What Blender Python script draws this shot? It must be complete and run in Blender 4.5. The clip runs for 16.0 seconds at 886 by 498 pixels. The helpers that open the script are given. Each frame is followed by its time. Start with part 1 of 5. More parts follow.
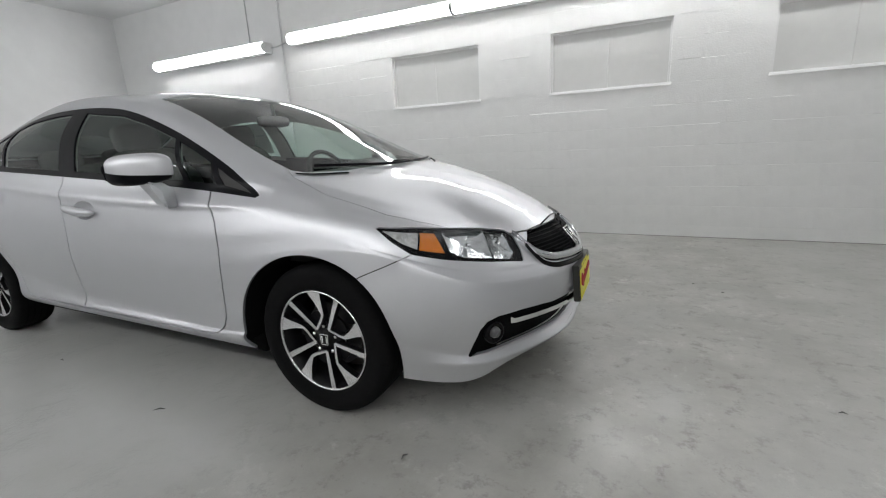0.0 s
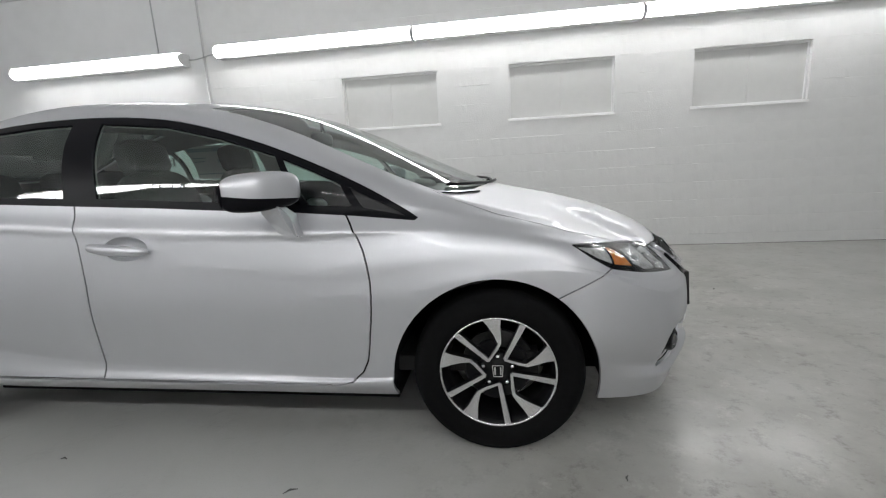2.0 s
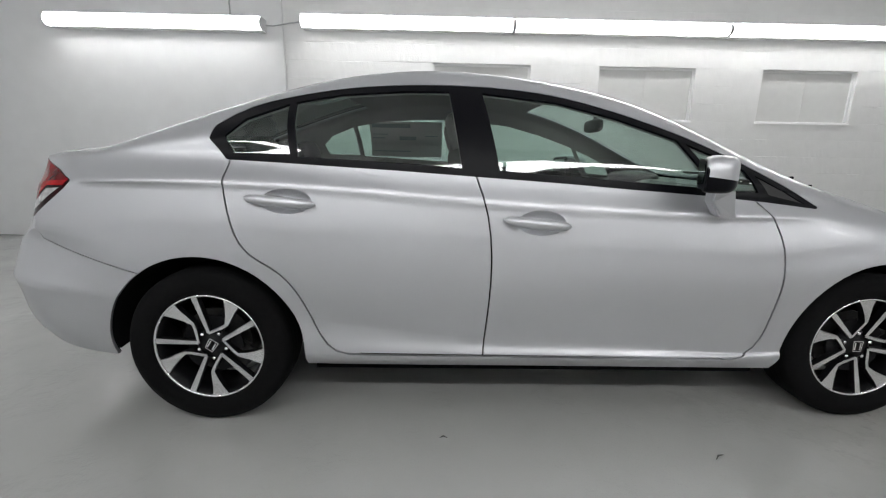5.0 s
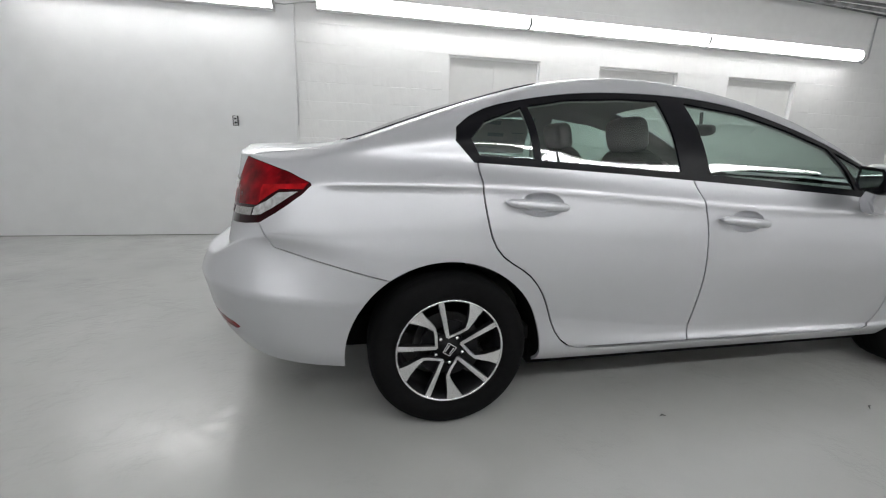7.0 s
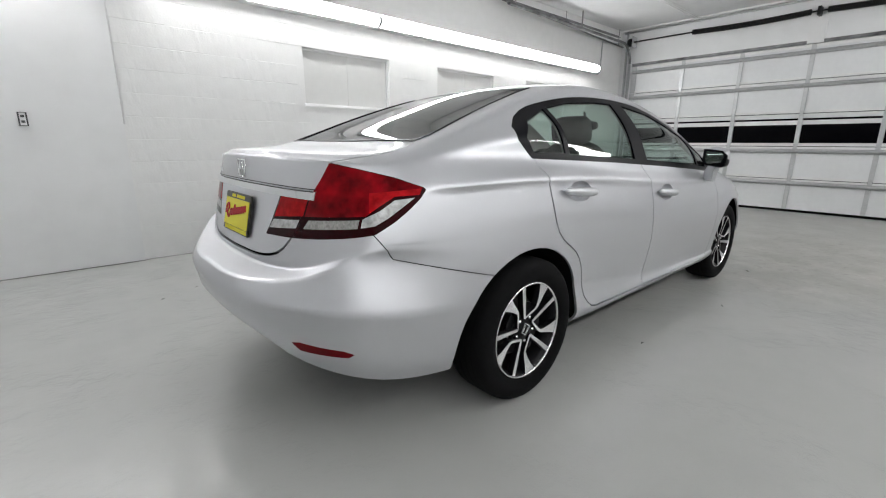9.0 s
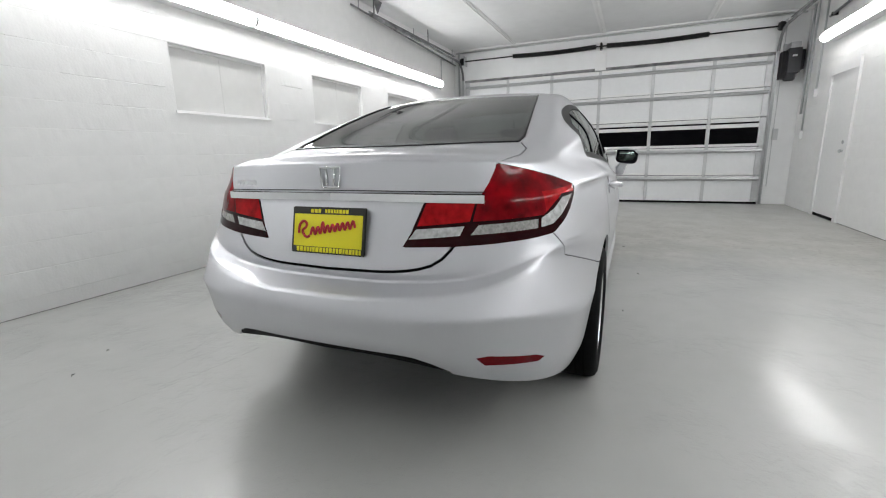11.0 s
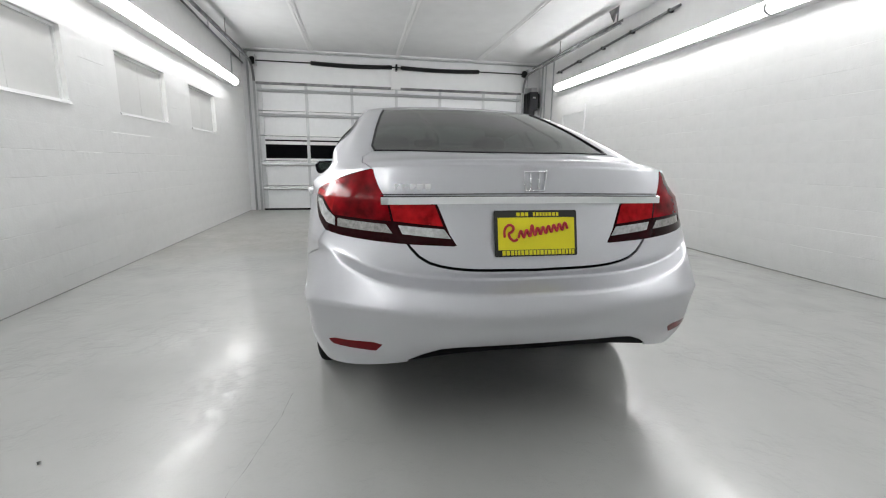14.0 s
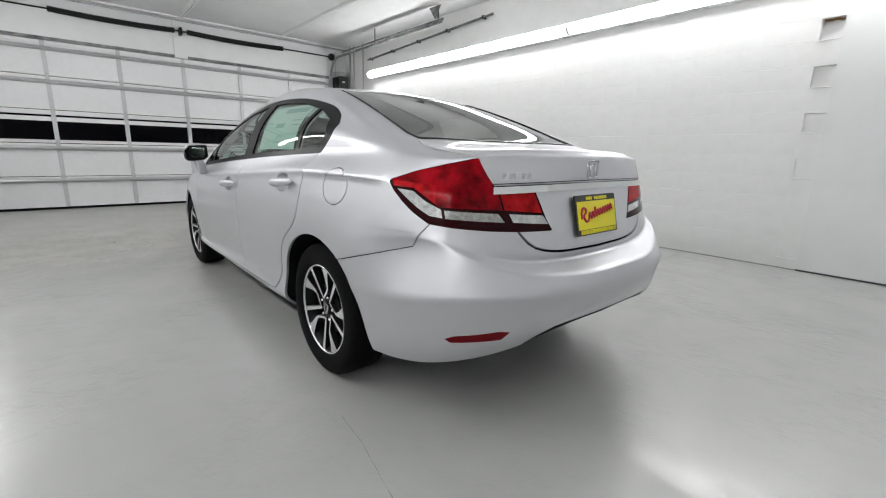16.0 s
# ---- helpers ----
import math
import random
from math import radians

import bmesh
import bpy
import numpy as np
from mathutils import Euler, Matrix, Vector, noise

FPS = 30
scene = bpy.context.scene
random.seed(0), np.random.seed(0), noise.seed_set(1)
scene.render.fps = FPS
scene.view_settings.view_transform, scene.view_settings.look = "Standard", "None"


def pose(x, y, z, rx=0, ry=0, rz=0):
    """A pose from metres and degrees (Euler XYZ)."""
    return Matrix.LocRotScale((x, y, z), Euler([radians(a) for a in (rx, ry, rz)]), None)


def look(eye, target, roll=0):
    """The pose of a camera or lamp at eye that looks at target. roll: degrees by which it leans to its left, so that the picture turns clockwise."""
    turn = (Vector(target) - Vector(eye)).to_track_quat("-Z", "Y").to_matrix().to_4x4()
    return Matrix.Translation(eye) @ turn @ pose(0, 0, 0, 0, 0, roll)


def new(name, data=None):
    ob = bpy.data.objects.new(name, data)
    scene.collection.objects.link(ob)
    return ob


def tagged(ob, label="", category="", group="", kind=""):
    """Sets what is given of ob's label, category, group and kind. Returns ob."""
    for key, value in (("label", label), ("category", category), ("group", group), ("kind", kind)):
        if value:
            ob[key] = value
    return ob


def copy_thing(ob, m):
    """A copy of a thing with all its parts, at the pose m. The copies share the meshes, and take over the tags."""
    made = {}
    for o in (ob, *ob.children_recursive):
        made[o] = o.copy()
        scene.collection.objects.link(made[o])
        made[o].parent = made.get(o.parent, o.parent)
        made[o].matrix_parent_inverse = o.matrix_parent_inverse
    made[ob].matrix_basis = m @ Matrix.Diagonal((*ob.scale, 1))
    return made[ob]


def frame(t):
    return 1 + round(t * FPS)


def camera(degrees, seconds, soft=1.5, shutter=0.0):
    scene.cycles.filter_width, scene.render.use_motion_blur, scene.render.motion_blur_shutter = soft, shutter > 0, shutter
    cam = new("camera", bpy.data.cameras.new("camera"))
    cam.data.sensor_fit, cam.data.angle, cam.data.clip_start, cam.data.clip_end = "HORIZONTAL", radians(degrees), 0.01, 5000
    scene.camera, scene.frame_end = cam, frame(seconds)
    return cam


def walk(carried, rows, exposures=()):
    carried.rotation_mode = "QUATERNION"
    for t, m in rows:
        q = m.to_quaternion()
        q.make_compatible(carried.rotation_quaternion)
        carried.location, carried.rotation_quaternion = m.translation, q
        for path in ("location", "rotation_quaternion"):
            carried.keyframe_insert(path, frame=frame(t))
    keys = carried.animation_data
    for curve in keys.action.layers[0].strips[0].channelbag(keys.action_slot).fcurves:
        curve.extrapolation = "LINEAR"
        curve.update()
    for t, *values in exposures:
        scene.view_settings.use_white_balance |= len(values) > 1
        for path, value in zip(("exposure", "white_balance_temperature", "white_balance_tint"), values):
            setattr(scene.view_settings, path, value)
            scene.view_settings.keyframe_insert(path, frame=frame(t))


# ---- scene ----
cam = camera(91.3, 16.0, soft=1.15)
PATH = [
    (0, (2.479, -2.03, 1.061), (1.638, -0.279, 0.586), -2.9),
    (0.5, (2.216, -2.104, 1.069), (1.539, -0.288, 0.575), -2.1),
    (1, (1.901, -2.212, 1.067), (1.449, -0.318, 0.609), -3.5),
    (1.5, (1.642, -2.244, 1.065), (1.281, -0.315, 0.679), -3.7),
    (2, (1.37, -2.275, 1.08), (1.087, -0.334, 0.688), -3.1),
    (2.5, (1.066, -2.349, 1.065), (0.901, -0.395, 0.67), -2.4),
    (3, (0.772, -2.412, 1.066), (0.634, -0.453, 0.686), -2.1),
    (3.5, (0.475, -2.4, 1.068), (0.362, -0.444, 0.666), -1.9),
    (4, (0.191, -2.419, 1.064), (0.123, -0.462, 0.653), -0.8),
    (4.5, (-0.145, -2.465, 1.063), (-0.18, -0.507, 0.654), -1.0),
    (5, (-0.427, -2.447, 1.065), (-0.397, -0.493, 0.642), 1.0),
    (7.5, (-1.983, -2.315, 1.104), (-1.365, -0.474, 0.626), 1.0),
    (8, (-2.238, -2.236, 1.1), (-1.386, -0.477, 0.675), -0.1),
    (8.5, (-2.482, -2.081, 1.112), (-1.429, -0.446, 0.646), 0.6),
    (9, (-2.734, -1.914, 1.097), (-1.448, -0.458, 0.623), 0.3),
    (11.5, (-3.484, -0.725, 1.062), (-1.63, -0.122, 0.617), 0.0),
    (12, (-3.555, -0.491, 1.061), (-1.652, -0.088, 0.596), 1.9),
    (12.5, (-3.652, -0.222, 1.059), (-1.71, -0.012, 0.628), 1.3),
    (13, (-3.651, 0.048, 1.053), (-1.69, 0.092, 0.66), 0.9),
    (13.5, (-3.634, 0.308, 1.052), (-1.674, 0.209, 0.666), 2.0),
    (14, (-3.639, 0.621, 1.052), (-1.712, 0.248, 0.666), 0.7),
    (14.5, (-3.552, 0.891, 1.042), (-1.665, 0.374, 0.629), 0.6),
    (15, (-3.438, 1.15, 1.047), (-1.641, 0.399, 0.595), 2.8),
    (15.5, (-3.317, 1.447, 1.043), (-1.698, 0.365, 0.585), 2.2),
    (16, (-3.139, 1.672, 1.047), (-1.665, 0.392, 0.615), 1.2),
]
walk(cam, [(t, look(eye, target, roll)) for t, eye, target, roll in PATH],
     exposures=[(0, -.27, 6580, 10), (5, -.24, 6580, 10), (7.5, -.10, 6580, 10), (9, -.03, 6580, 10), (11.5, .06, 6580, 10), (16, .03, 6580, 10)])

# ---- world ----
world = bpy.data.worlds.new("world")
scene.world = world
world.use_nodes = True
world.node_tree.nodes["Background"].inputs[0].default_value = (0.02, 0.02, 0.022, 1)
world.node_tree.nodes["Background"].inputs[1].default_value = 0.3
TUBE_POWER = 26.0


# ---- materials ----
def material(name, color=(0.8, 0.8, 0.8), rough=0.5, metal=0.0, coat=0.0, grain=0.0, scale=40.0, bump=0.0, bump_scale=200.0,
             emit=0.0, trans=0.0, ior=1.45, tint2=None, stain=2.0, rough_var=0.0, spec=0.5, coat_rough=0.06):
    """A principled material, its colour varied at two scales, with a fine relief."""
    m = bpy.data.materials.new(name)
    m.use_nodes = True
    nt = m.node_tree
    b = nt.nodes["Principled BSDF"]
    b.inputs["Base Color"].default_value = (*color, 1)
    b.inputs["Roughness"].default_value = rough
    b.inputs["Metallic"].default_value = metal
    b.inputs["Specular IOR Level"].default_value = spec
    b.inputs["Coat Weight"].default_value = coat
    b.inputs["Coat Roughness"].default_value = coat_rough
    b.inputs["Transmission Weight"].default_value = trans
    b.inputs["IOR"].default_value = ior
    if emit:
        b.inputs["Emission Color"].default_value = (0.975, 0.99, 1.0, 1)
        b.inputs["Emission Strength"].default_value = emit
    co = nt.nodes.new("ShaderNodeTexCoord")
    if grain or tint2 or rough_var:
        n1 = nt.nodes.new("ShaderNodeTexNoise")
        n1.inputs["Scale"].default_value = scale
        n1.inputs["Detail"].default_value = 4
        n2 = nt.nodes.new("ShaderNodeTexNoise")
        n2.inputs["Scale"].default_value = stain
        n2.inputs["Detail"].default_value = 3
        add = nt.nodes.new("ShaderNodeMath")
        add.operation = "ADD"
        nt.links.new(co.outputs["Object"], n1.inputs["Vector"])
        nt.links.new(co.outputs["Object"], n2.inputs["Vector"])
        nt.links.new(n1.outputs[0], add.inputs[0])
        nt.links.new(n2.outputs[0], add.inputs[1])
        ramp = nt.nodes.new("ShaderNodeMapRange")
        ramp.inputs[1].default_value, ramp.inputs[2].default_value = 0.7, 1.3
        nt.links.new(add.outputs[0], ramp.inputs[0])
        mix = nt.nodes.new("ShaderNodeMix")
        mix.data_type = "RGBA"
        t2 = tint2 or tuple(c * (1 - grain) for c in color)
        mix.inputs[6].default_value, mix.inputs[7].default_value = (*color, 1), (*t2, 1)
        nt.links.new(ramp.outputs[0], mix.inputs[0])
        nt.links.new(mix.outputs[2], b.inputs["Base Color"])
        if rough_var:
            rr = nt.nodes.new("ShaderNodeMapRange")
            rr.inputs[1].default_value, rr.inputs[2].default_value = 0.35, 0.65
            rr.inputs[3].default_value, rr.inputs[4].default_value = rough - rough_var, rough + rough_var
            nt.links.new(n2.outputs[0], rr.inputs[0])
            nt.links.new(rr.outputs[0], b.inputs["Roughness"])
    if bump:
        nb = nt.nodes.new("ShaderNodeTexNoise")
        nb.inputs["Scale"].default_value = bump_scale
        nb.inputs["Detail"].default_value = 3
        bp = nt.nodes.new("ShaderNodeBump")
        bp.inputs["Strength"].default_value = bump
        bp.inputs["Distance"].default_value = 0.004
        nt.links.new(co.outputs["Object"], nb.inputs["Vector"])
        nt.links.new(nb.outputs[0], bp.inputs["Height"])
        nt.links.new(bp.outputs[0], b.inputs["Normal"])
    return m


def glass_material(name, color, rough=0.0, least=0.07):
    """Thin tinted glass: a clear sheet with a mirror gloss by Fresnel."""
    m = bpy.data.materials.new(name)
    m.use_nodes = True
    nt = m.node_tree
    nt.nodes.clear()
    out = nt.nodes.new("ShaderNodeOutputMaterial")
    mix = nt.nodes.new("ShaderNodeMixShader")
    lw = nt.nodes.new("ShaderNodeLayerWeight")
    lw.inputs[0].default_value = 0.5
    pw = nt.nodes.new("ShaderNodeMath")
    pw.operation = "POWER"
    pw.inputs[1].default_value = 5.0
    nt.links.new(lw.outputs["Facing"], pw.inputs[0])
    fr = nt.nodes.new("ShaderNodeMapRange")
    fr.inputs[3].default_value, fr.inputs[4].default_value = least, 1.0
    nt.links.new(pw.outputs[0], fr.inputs[0])
    tr = nt.nodes.new("ShaderNodeBsdfTransparent")
    tr.inputs[0].default_value = (*color, 1)
    gl = nt.nodes.new("ShaderNodeBsdfGlossy")
    gl.inputs["Roughness"].default_value = rough
    nt.links.new(fr.outputs[0], mix.inputs[0])
    nt.links.new(tr.outputs[0], mix.inputs[1])
    nt.links.new(gl.outputs[0], mix.inputs[2])
    nt.links.new(mix.outputs[0], out.inputs[0])
    return m


M_PAINT = material("silver_paint", (0.655, 0.661, 0.69), 0.49, 0.88, coat=0.5, coat_rough=0.04, grain=0.14, scale=1400, stain=700)
M_TRIM = material("black_trim", (0.006, 0.006, 0.008), 0.3, spec=0.10, grain=0.3, scale=300)
M_GLOSSBLACK = material("gloss_black", (0.006, 0.006, 0.007), 0.15, spec=0.2, grain=0.2, scale=80)
M_MESH = material("black_mesh", (0.004, 0.004, 0.0045), 0.6, spec=0.06, grain=0.2, scale=80)
M_SATIN = material("satin_chrome", (0.70, 0.71, 0.73), 0.16, 1.0, grain=0.08, scale=60)
M_MIRROR = material("mirror_glass", (0.42, 0.48, 0.45), 0.03, 1.0, grain=0.05, scale=30)
M_RUBBER = material("tyre_rubber", (0.005, 0.005, 0.0055), 0.85, spec=0.15, grain=0.35, scale=60, bump=0.15, bump_scale=300)
M_LINER = material("dark_liner", (0.006, 0.006, 0.0065), 0.9, spec=0.1, grain=0.3, scale=60)
M_ALLOY = material("machined_alloy", (0.78, 0.78, 0.79), 0.26, 0.9, grain=0.08, scale=500)
M_ALLOYDARK = material("dark_alloy_paint", (0.006, 0.006, 0.007), 0.35, 0.0, spec=0.2, grain=0.2, scale=60)
M_BRAKE = material("brake_steel", (0.05, 0.05, 0.05), 0.45, 0.7, grain=0.3, scale=80)
M_CHROME = material("chrome", (0.86, 0.87, 0.88), 0.07, 1.0)
M_REDLENS = material("red_lens", (0.33, 0.003, 0.009), 0.16, spec=0.05, coat=0.13, coat_rough=0.02, grain=0.75, scale=22, stain=9)
M_REDBRIGHT = material("bright_red_lens", (0.52, 0.008, 0.012), 0.12, spec=0.05, coat=0.13, coat_rough=0.02, grain=0.6, scale=34, stain=14)
M_SMOKE = material("smoked_clear_lens", (0.50, 0.49, 0.47), 0.14, 0.6, spec=0.3, grain=0.4, scale=120, stain=60)
M_REDDIM = material("reflector_red", (0.17, 0.002, 0.006), 0.12, spec=0.2, grain=0.35, scale=60)
M_REDDARK = material("dark_red_lens", (0.020, 0.0012, 0.0025), 0.12, spec=0.08, coat=0.12, coat_rough=0.03, grain=0.3, scale=40)
M_CLEAR = material("clear_lens", (0.74, 0.74, 0.74), 0.15, 0.45, coat=0.8, coat_rough=0.03, grain=0.5, scale=70, stain=25)
M_AMBER = material("amber_lens", (0.75, 0.22, 0.02), 0.12, coat=1.0, grain=0.3, scale=80)
M_REFLECTOR = material("lamp_reflector", (0.80, 0.81, 0.83), 0.14, 0.9, grain=0.3, scale=34, stain=24, bump=0.3, bump_scale=60)
M_GLASS = glass_material("side_glass", (0.60, 0.735, 0.68), least=0.085)
M_REARGLASS = glass_material("rear_glass", (0.07, 0.082, 0.076), least=0.125)
M_WINDSHIELD = glass_material("windshield_glass", (0.80, 0.88, 0.84))
M_LAMPGLASS = glass_material("lamp_glass", (0.96, 0.97, 0.97), least=0.015)
M_CABIN = material("grey_cabin_cloth", (0.075, 0.073, 0.07), 0.85, grain=0.3, scale=120, bump=0.3, bump_scale=400)
M_HEADLINER = material("headliner_cloth", (0.40, 0.385, 0.36), 0.9, grain=0.1, scale=200)
M_CABINDARK = material("dark_cabin_plastic", (0.028, 0.028, 0.029), 0.6, grain=0.2, scale=200)
M_YELLOW = material("plate_yellow", (0.80, 0.72, 0.02), 0.4, grain=0.06, scale=200)
M_PLATEBLACK = material("plate_black", (0.02, 0.02, 0.018), 0.35)
M_PLATERED = material("plate_red", (0.42, 0.02, 0.03), 0.4)
M_PAPER = material("paper", (0.74, 0.78, 0.76), 0.8, grain=0.08, scale=60)
M_PAPERINK = material("paper_ink", (0.40, 0.50, 0.52), 0.8, grain=0.15, scale=60)
M_WALL = material("white_wall_paint", (0.845, 0.845, 0.84), 0.42, grain=0.06, scale=9, bump=0.35, bump_scale=60, stain=0.8)
M_PLASTER = material("white_plaster", (0.83, 0.835, 0.84), 0.5, grain=0.06, scale=5, bump=0.08, bump_scale=90, stain=0.7)
M_CEIL = material("white_ceiling", (0.76, 0.765, 0.77), 0.55, grain=0.08, scale=4, bump=0.1, bump_scale=50, stain=0.6)
M_BOARD = material("window_infill_board", (0.70, 0.70, 0.69), 0.5, grain=0.05, scale=12)
M_WHITETRIM = material("white_trim", (0.82, 0.82, 0.82), 0.35, grain=0.04, scale=20)
M_DOORPANEL = material("white_door_panel", (0.80, 0.81, 0.82), 0.4, grain=0.05, scale=15)
M_GALV = material("galvanised_steel", (0.58, 0.59, 0.60), 0.35, 0.7, grain=0.2, scale=40)
M_TRACK = material("sooty_galvanised_steel", (0.34, 0.345, 0.35), 0.55, 0.35, scale=9, tint2=(0.06, 0.06, 0.063), stain=1.6)
M_GREYMETAL = material("grey_conduit_paint", (0.55, 0.56, 0.57), 0.45, 0.2, grain=0.15, scale=30)
M_BLACKGLASS = material("night_glass", (0.002, 0.002, 0.003), 0.1, spec=0.08, grain=0.2, scale=20)
M_SPRING = material("oiled_spring_steel", (0.014, 0.014, 0.015), 0.5, 0.4, grain=0.4, scale=90)
M_TUBE = material("glowing_diffuser", (0.9, 0.9, 0.9), 0.5, emit=TUBE_POWER)
M_MACHINE = material("dark_grey_casing", (0.05, 0.05, 0.055), 0.45, grain=0.3, scale=60)
M_FOG = material("fog_lamp_lens", (0.22, 0.22, 0.23), 0.2, 0.7, grain=0.4, scale=60)
# dirt in the floor crack; also colours the shade strips at the walls' feet
M_CRACK_SHADE = material("crack_dirt_and_foot_shade", (0.27, 0.27, 0.26), 0.9, grain=0.4, scale=60)
M_GRIT = material("floor_grit", (0.10, 0.10, 0.095), 0.7)


def floor_material():
    m = bpy.data.materials.new("painted_concrete_floor")
    m.use_nodes = True
    nt = m.node_tree
    b = nt.nodes["Principled BSDF"]
    co = nt.nodes.new("ShaderNodeTexCoord")

    def noise_node(scale, detail=4, rough=0.55):
        n = nt.nodes.new("ShaderNodeTexNoise")
        n.inputs["Scale"].default_value, n.inputs["Detail"].default_value, n.inputs["Roughness"].default_value = scale, detail, rough
        nt.links.new(co.outputs["Object"], n.inputs["Vector"])
        return n.outputs[0]

    def ranged(src, a, z, lo, hi):
        r = nt.nodes.new("ShaderNodeMapRange")
        for k, v in enumerate((a, z, lo, hi)):
            r.inputs[k + 1].default_value = v
        nt.links.new(src, r.inputs[0])
        return r.outputs[0]

    def mixed(fac, a, c):
        x = nt.nodes.new("ShaderNodeMix")
        x.data_type = "RGBA"
        for sock, v in ((x.inputs[6], a), (x.inputs[7], c)):
            if isinstance(v, tuple):
                sock.default_value = (*v, 1)
            else:
                nt.links.new(v, sock)
        nt.links.new(fac, x.inputs[0])
        return x.outputs[2]

    # the floor is dull and trodden towards the garage door
    place = nt.nodes.new("ShaderNodeSeparateXYZ")
    nt.links.new(co.outputs["Object"], place.inputs[0])
    wander = nt.nodes.new("ShaderNodeMath")
    wander.operation = "ADD"
    nt.links.new(place.outputs[0], wander.inputs[0])
    nt.links.new(ranged(noise_node(0.9, 4, 0.6), 0.25, 0.75, -1.4, 1.4), wander.inputs[1])
    trodden = ranged(wander.outputs[0], 0.6, 2.4, 0, 1)
    base = mixed(ranged(noise_node(0.7, 3), 0.35, 0.65, 0, 1), (0.415, 0.42, 0.406), (0.44, 0.445, 0.43))
    base = mixed(ranged(noise_node(6, 3), 0.4, 0.8, 0, 0.3), base, (0.39, 0.39, 0.376))
    dull = mixed(ranged(noise_node(2.4, 9, 0.68), 0.42, 0.62, 0, 1), (0.30, 0.293, 0.268), (0.40, 0.393, 0.368))
    dull = mixed(ranged(noise_node(11, 9, 0.78), 0.53, 0.63, 0, 0.9), dull, (0.19, 0.183, 0.163))
    dull = mixed(ranged(noise_node(5, 10, 0.8), 0.56, 0.66, 0, 0.8), dull, (0.52, 0.515, 0.49))
    # the scuffs are thickest just before the car and thin out towards the door
    scuffed = nt.nodes.new("ShaderNodeMath")
    scuffed.operation = "MULTIPLY"
    nt.links.new(trodden, scuffed.inputs[0])
    nt.links.new(ranged(wander.outputs[0], 2.6, 4.6, 0.85, 0.35), scuffed.inputs[1])
    base = mixed(scuffed.outputs[0], base, dull)
    # fine grit, thicker in some places
    worn = ranged(noise_node(0.55, 2, 0.4), 0.45, 0.7, 0, 1)
    grit = ranged(noise_node(140, 4, 0.7), 0.55, 0.8, 0, 0.5)
    both = nt.nodes.new("ShaderNodeMath")
    both.operation = "MULTIPLY"
    most = nt.nodes.new("ShaderNodeMath")
    most.operation = "MAXIMUM"
    nt.links.new(worn, most.inputs[0])
    nt.links.new(trodden, most.inputs[1])
    nt.links.new(most.outputs[0], both.inputs[0])
    nt.links.new(grit, both.inputs[1])
    col = mixed(both.outputs[0], base, (0.26, 0.252, 0.235))
    nt.links.new(col, b.inputs["Base Color"])
    nt.links.new(ranged(noise_node(3.0, 2, 0.4), 0.3, 0.7, 0.36, 0.44), b.inputs["Roughness"])
    # a glossy, slightly uneven sealer over the paint
    gloss = ranged(noise_node(1.3, 5, 0.62), 0.40, 0.60, 0.70, 1.0)
    keep = nt.nodes.new("ShaderNodeMath")
    keep.operation = "MULTIPLY"
    nt.links.new(gloss, keep.inputs[0])
    nt.links.new(ranged(trodden, 0, 1, 1, 0.12), keep.inputs[1])
    nt.links.new(keep.outputs[0], b.inputs["Coat Weight"])
    nt.links.new(ranged(noise_node(2.2, 5, 0.6), 0.38, 0.66, 0.21, 0.14), b.inputs["Coat Roughness"])
    # the sealer lifts and flakes in patches; the paint under it is finely grained
    flakes = ranged(noise_node(10, 7, 0.62), 0.44, 0.56, 0, 1)
    patches = ranged(noise_node(1.5, 5, 0.6), 0.46, 0.58, 0.03, 0.8)
    for height, strength, dist, sock in ((flakes, patches, 0.0026, "Coat Normal"), (noise_node(90, 3, 0.5), None, 0.0006, "Normal")):
        bp = nt.nodes.new("ShaderNodeBump")
        bp.inputs["Strength"].default_value, bp.inputs["Distance"].default_value = 0.25, dist
        nt.links.new(height, bp.inputs["Height"])
        if strength:
            nt.links.new(strength, bp.inputs["Strength"])
        nt.links.new(bp.outputs[0], b.inputs[sock])
    return m


M_FLOOR = floor_material()


# ---- building helpers ----
def part(name, bm, mat, parent=None, label="", smooth=False, bevel=0.0):
    """Links a bmesh as one mesh object."""
    if bevel:
        bmesh.ops.bevel(bm, geom=[e for e in bm.edges if e.is_manifold and e.calc_face_angle(0) > 0.5], offset=bevel, segments=2, affect="EDGES", clamp_overlap=True)
    me = bpy.data.meshes.new(name)
    bm.to_mesh(me)
    bm.free()
    for mm in mat if isinstance(mat, (list, tuple)) else [mat]:
        me.materials.append(mm)
    if smooth:
        me.shade_smooth()
    ob = new(name, me)
    if parent is not None:
        ob.parent = parent
    if label:
        tagged(ob, label)
    return ob


def empty(name, x, y, z, label, category, group="", kind=""):
    ob = new(name)
    ob.location = (x, y, z)
    ob.empty_display_size = 0.1
    return tagged(ob, label, category, group, kind)


def box(bm, x0, x1, y0, y1, z0, z1):
    v = [bm.verts.new((x, y, z)) for x in (x0, x1) for y in (y0, y1) for z in (z0, z1)]
    for f in ((0, 1, 3, 2), (4, 6, 7, 5), (0, 4, 5, 1), (2, 3, 7, 6), (0, 2, 6, 4), (1, 5, 7, 3)):
        bm.faces.new([v[k] for k in f])
    return v


def boxes(*dims):
    bm = bmesh.new()
    for d in dims:
        box(bm, *d)
    return bm


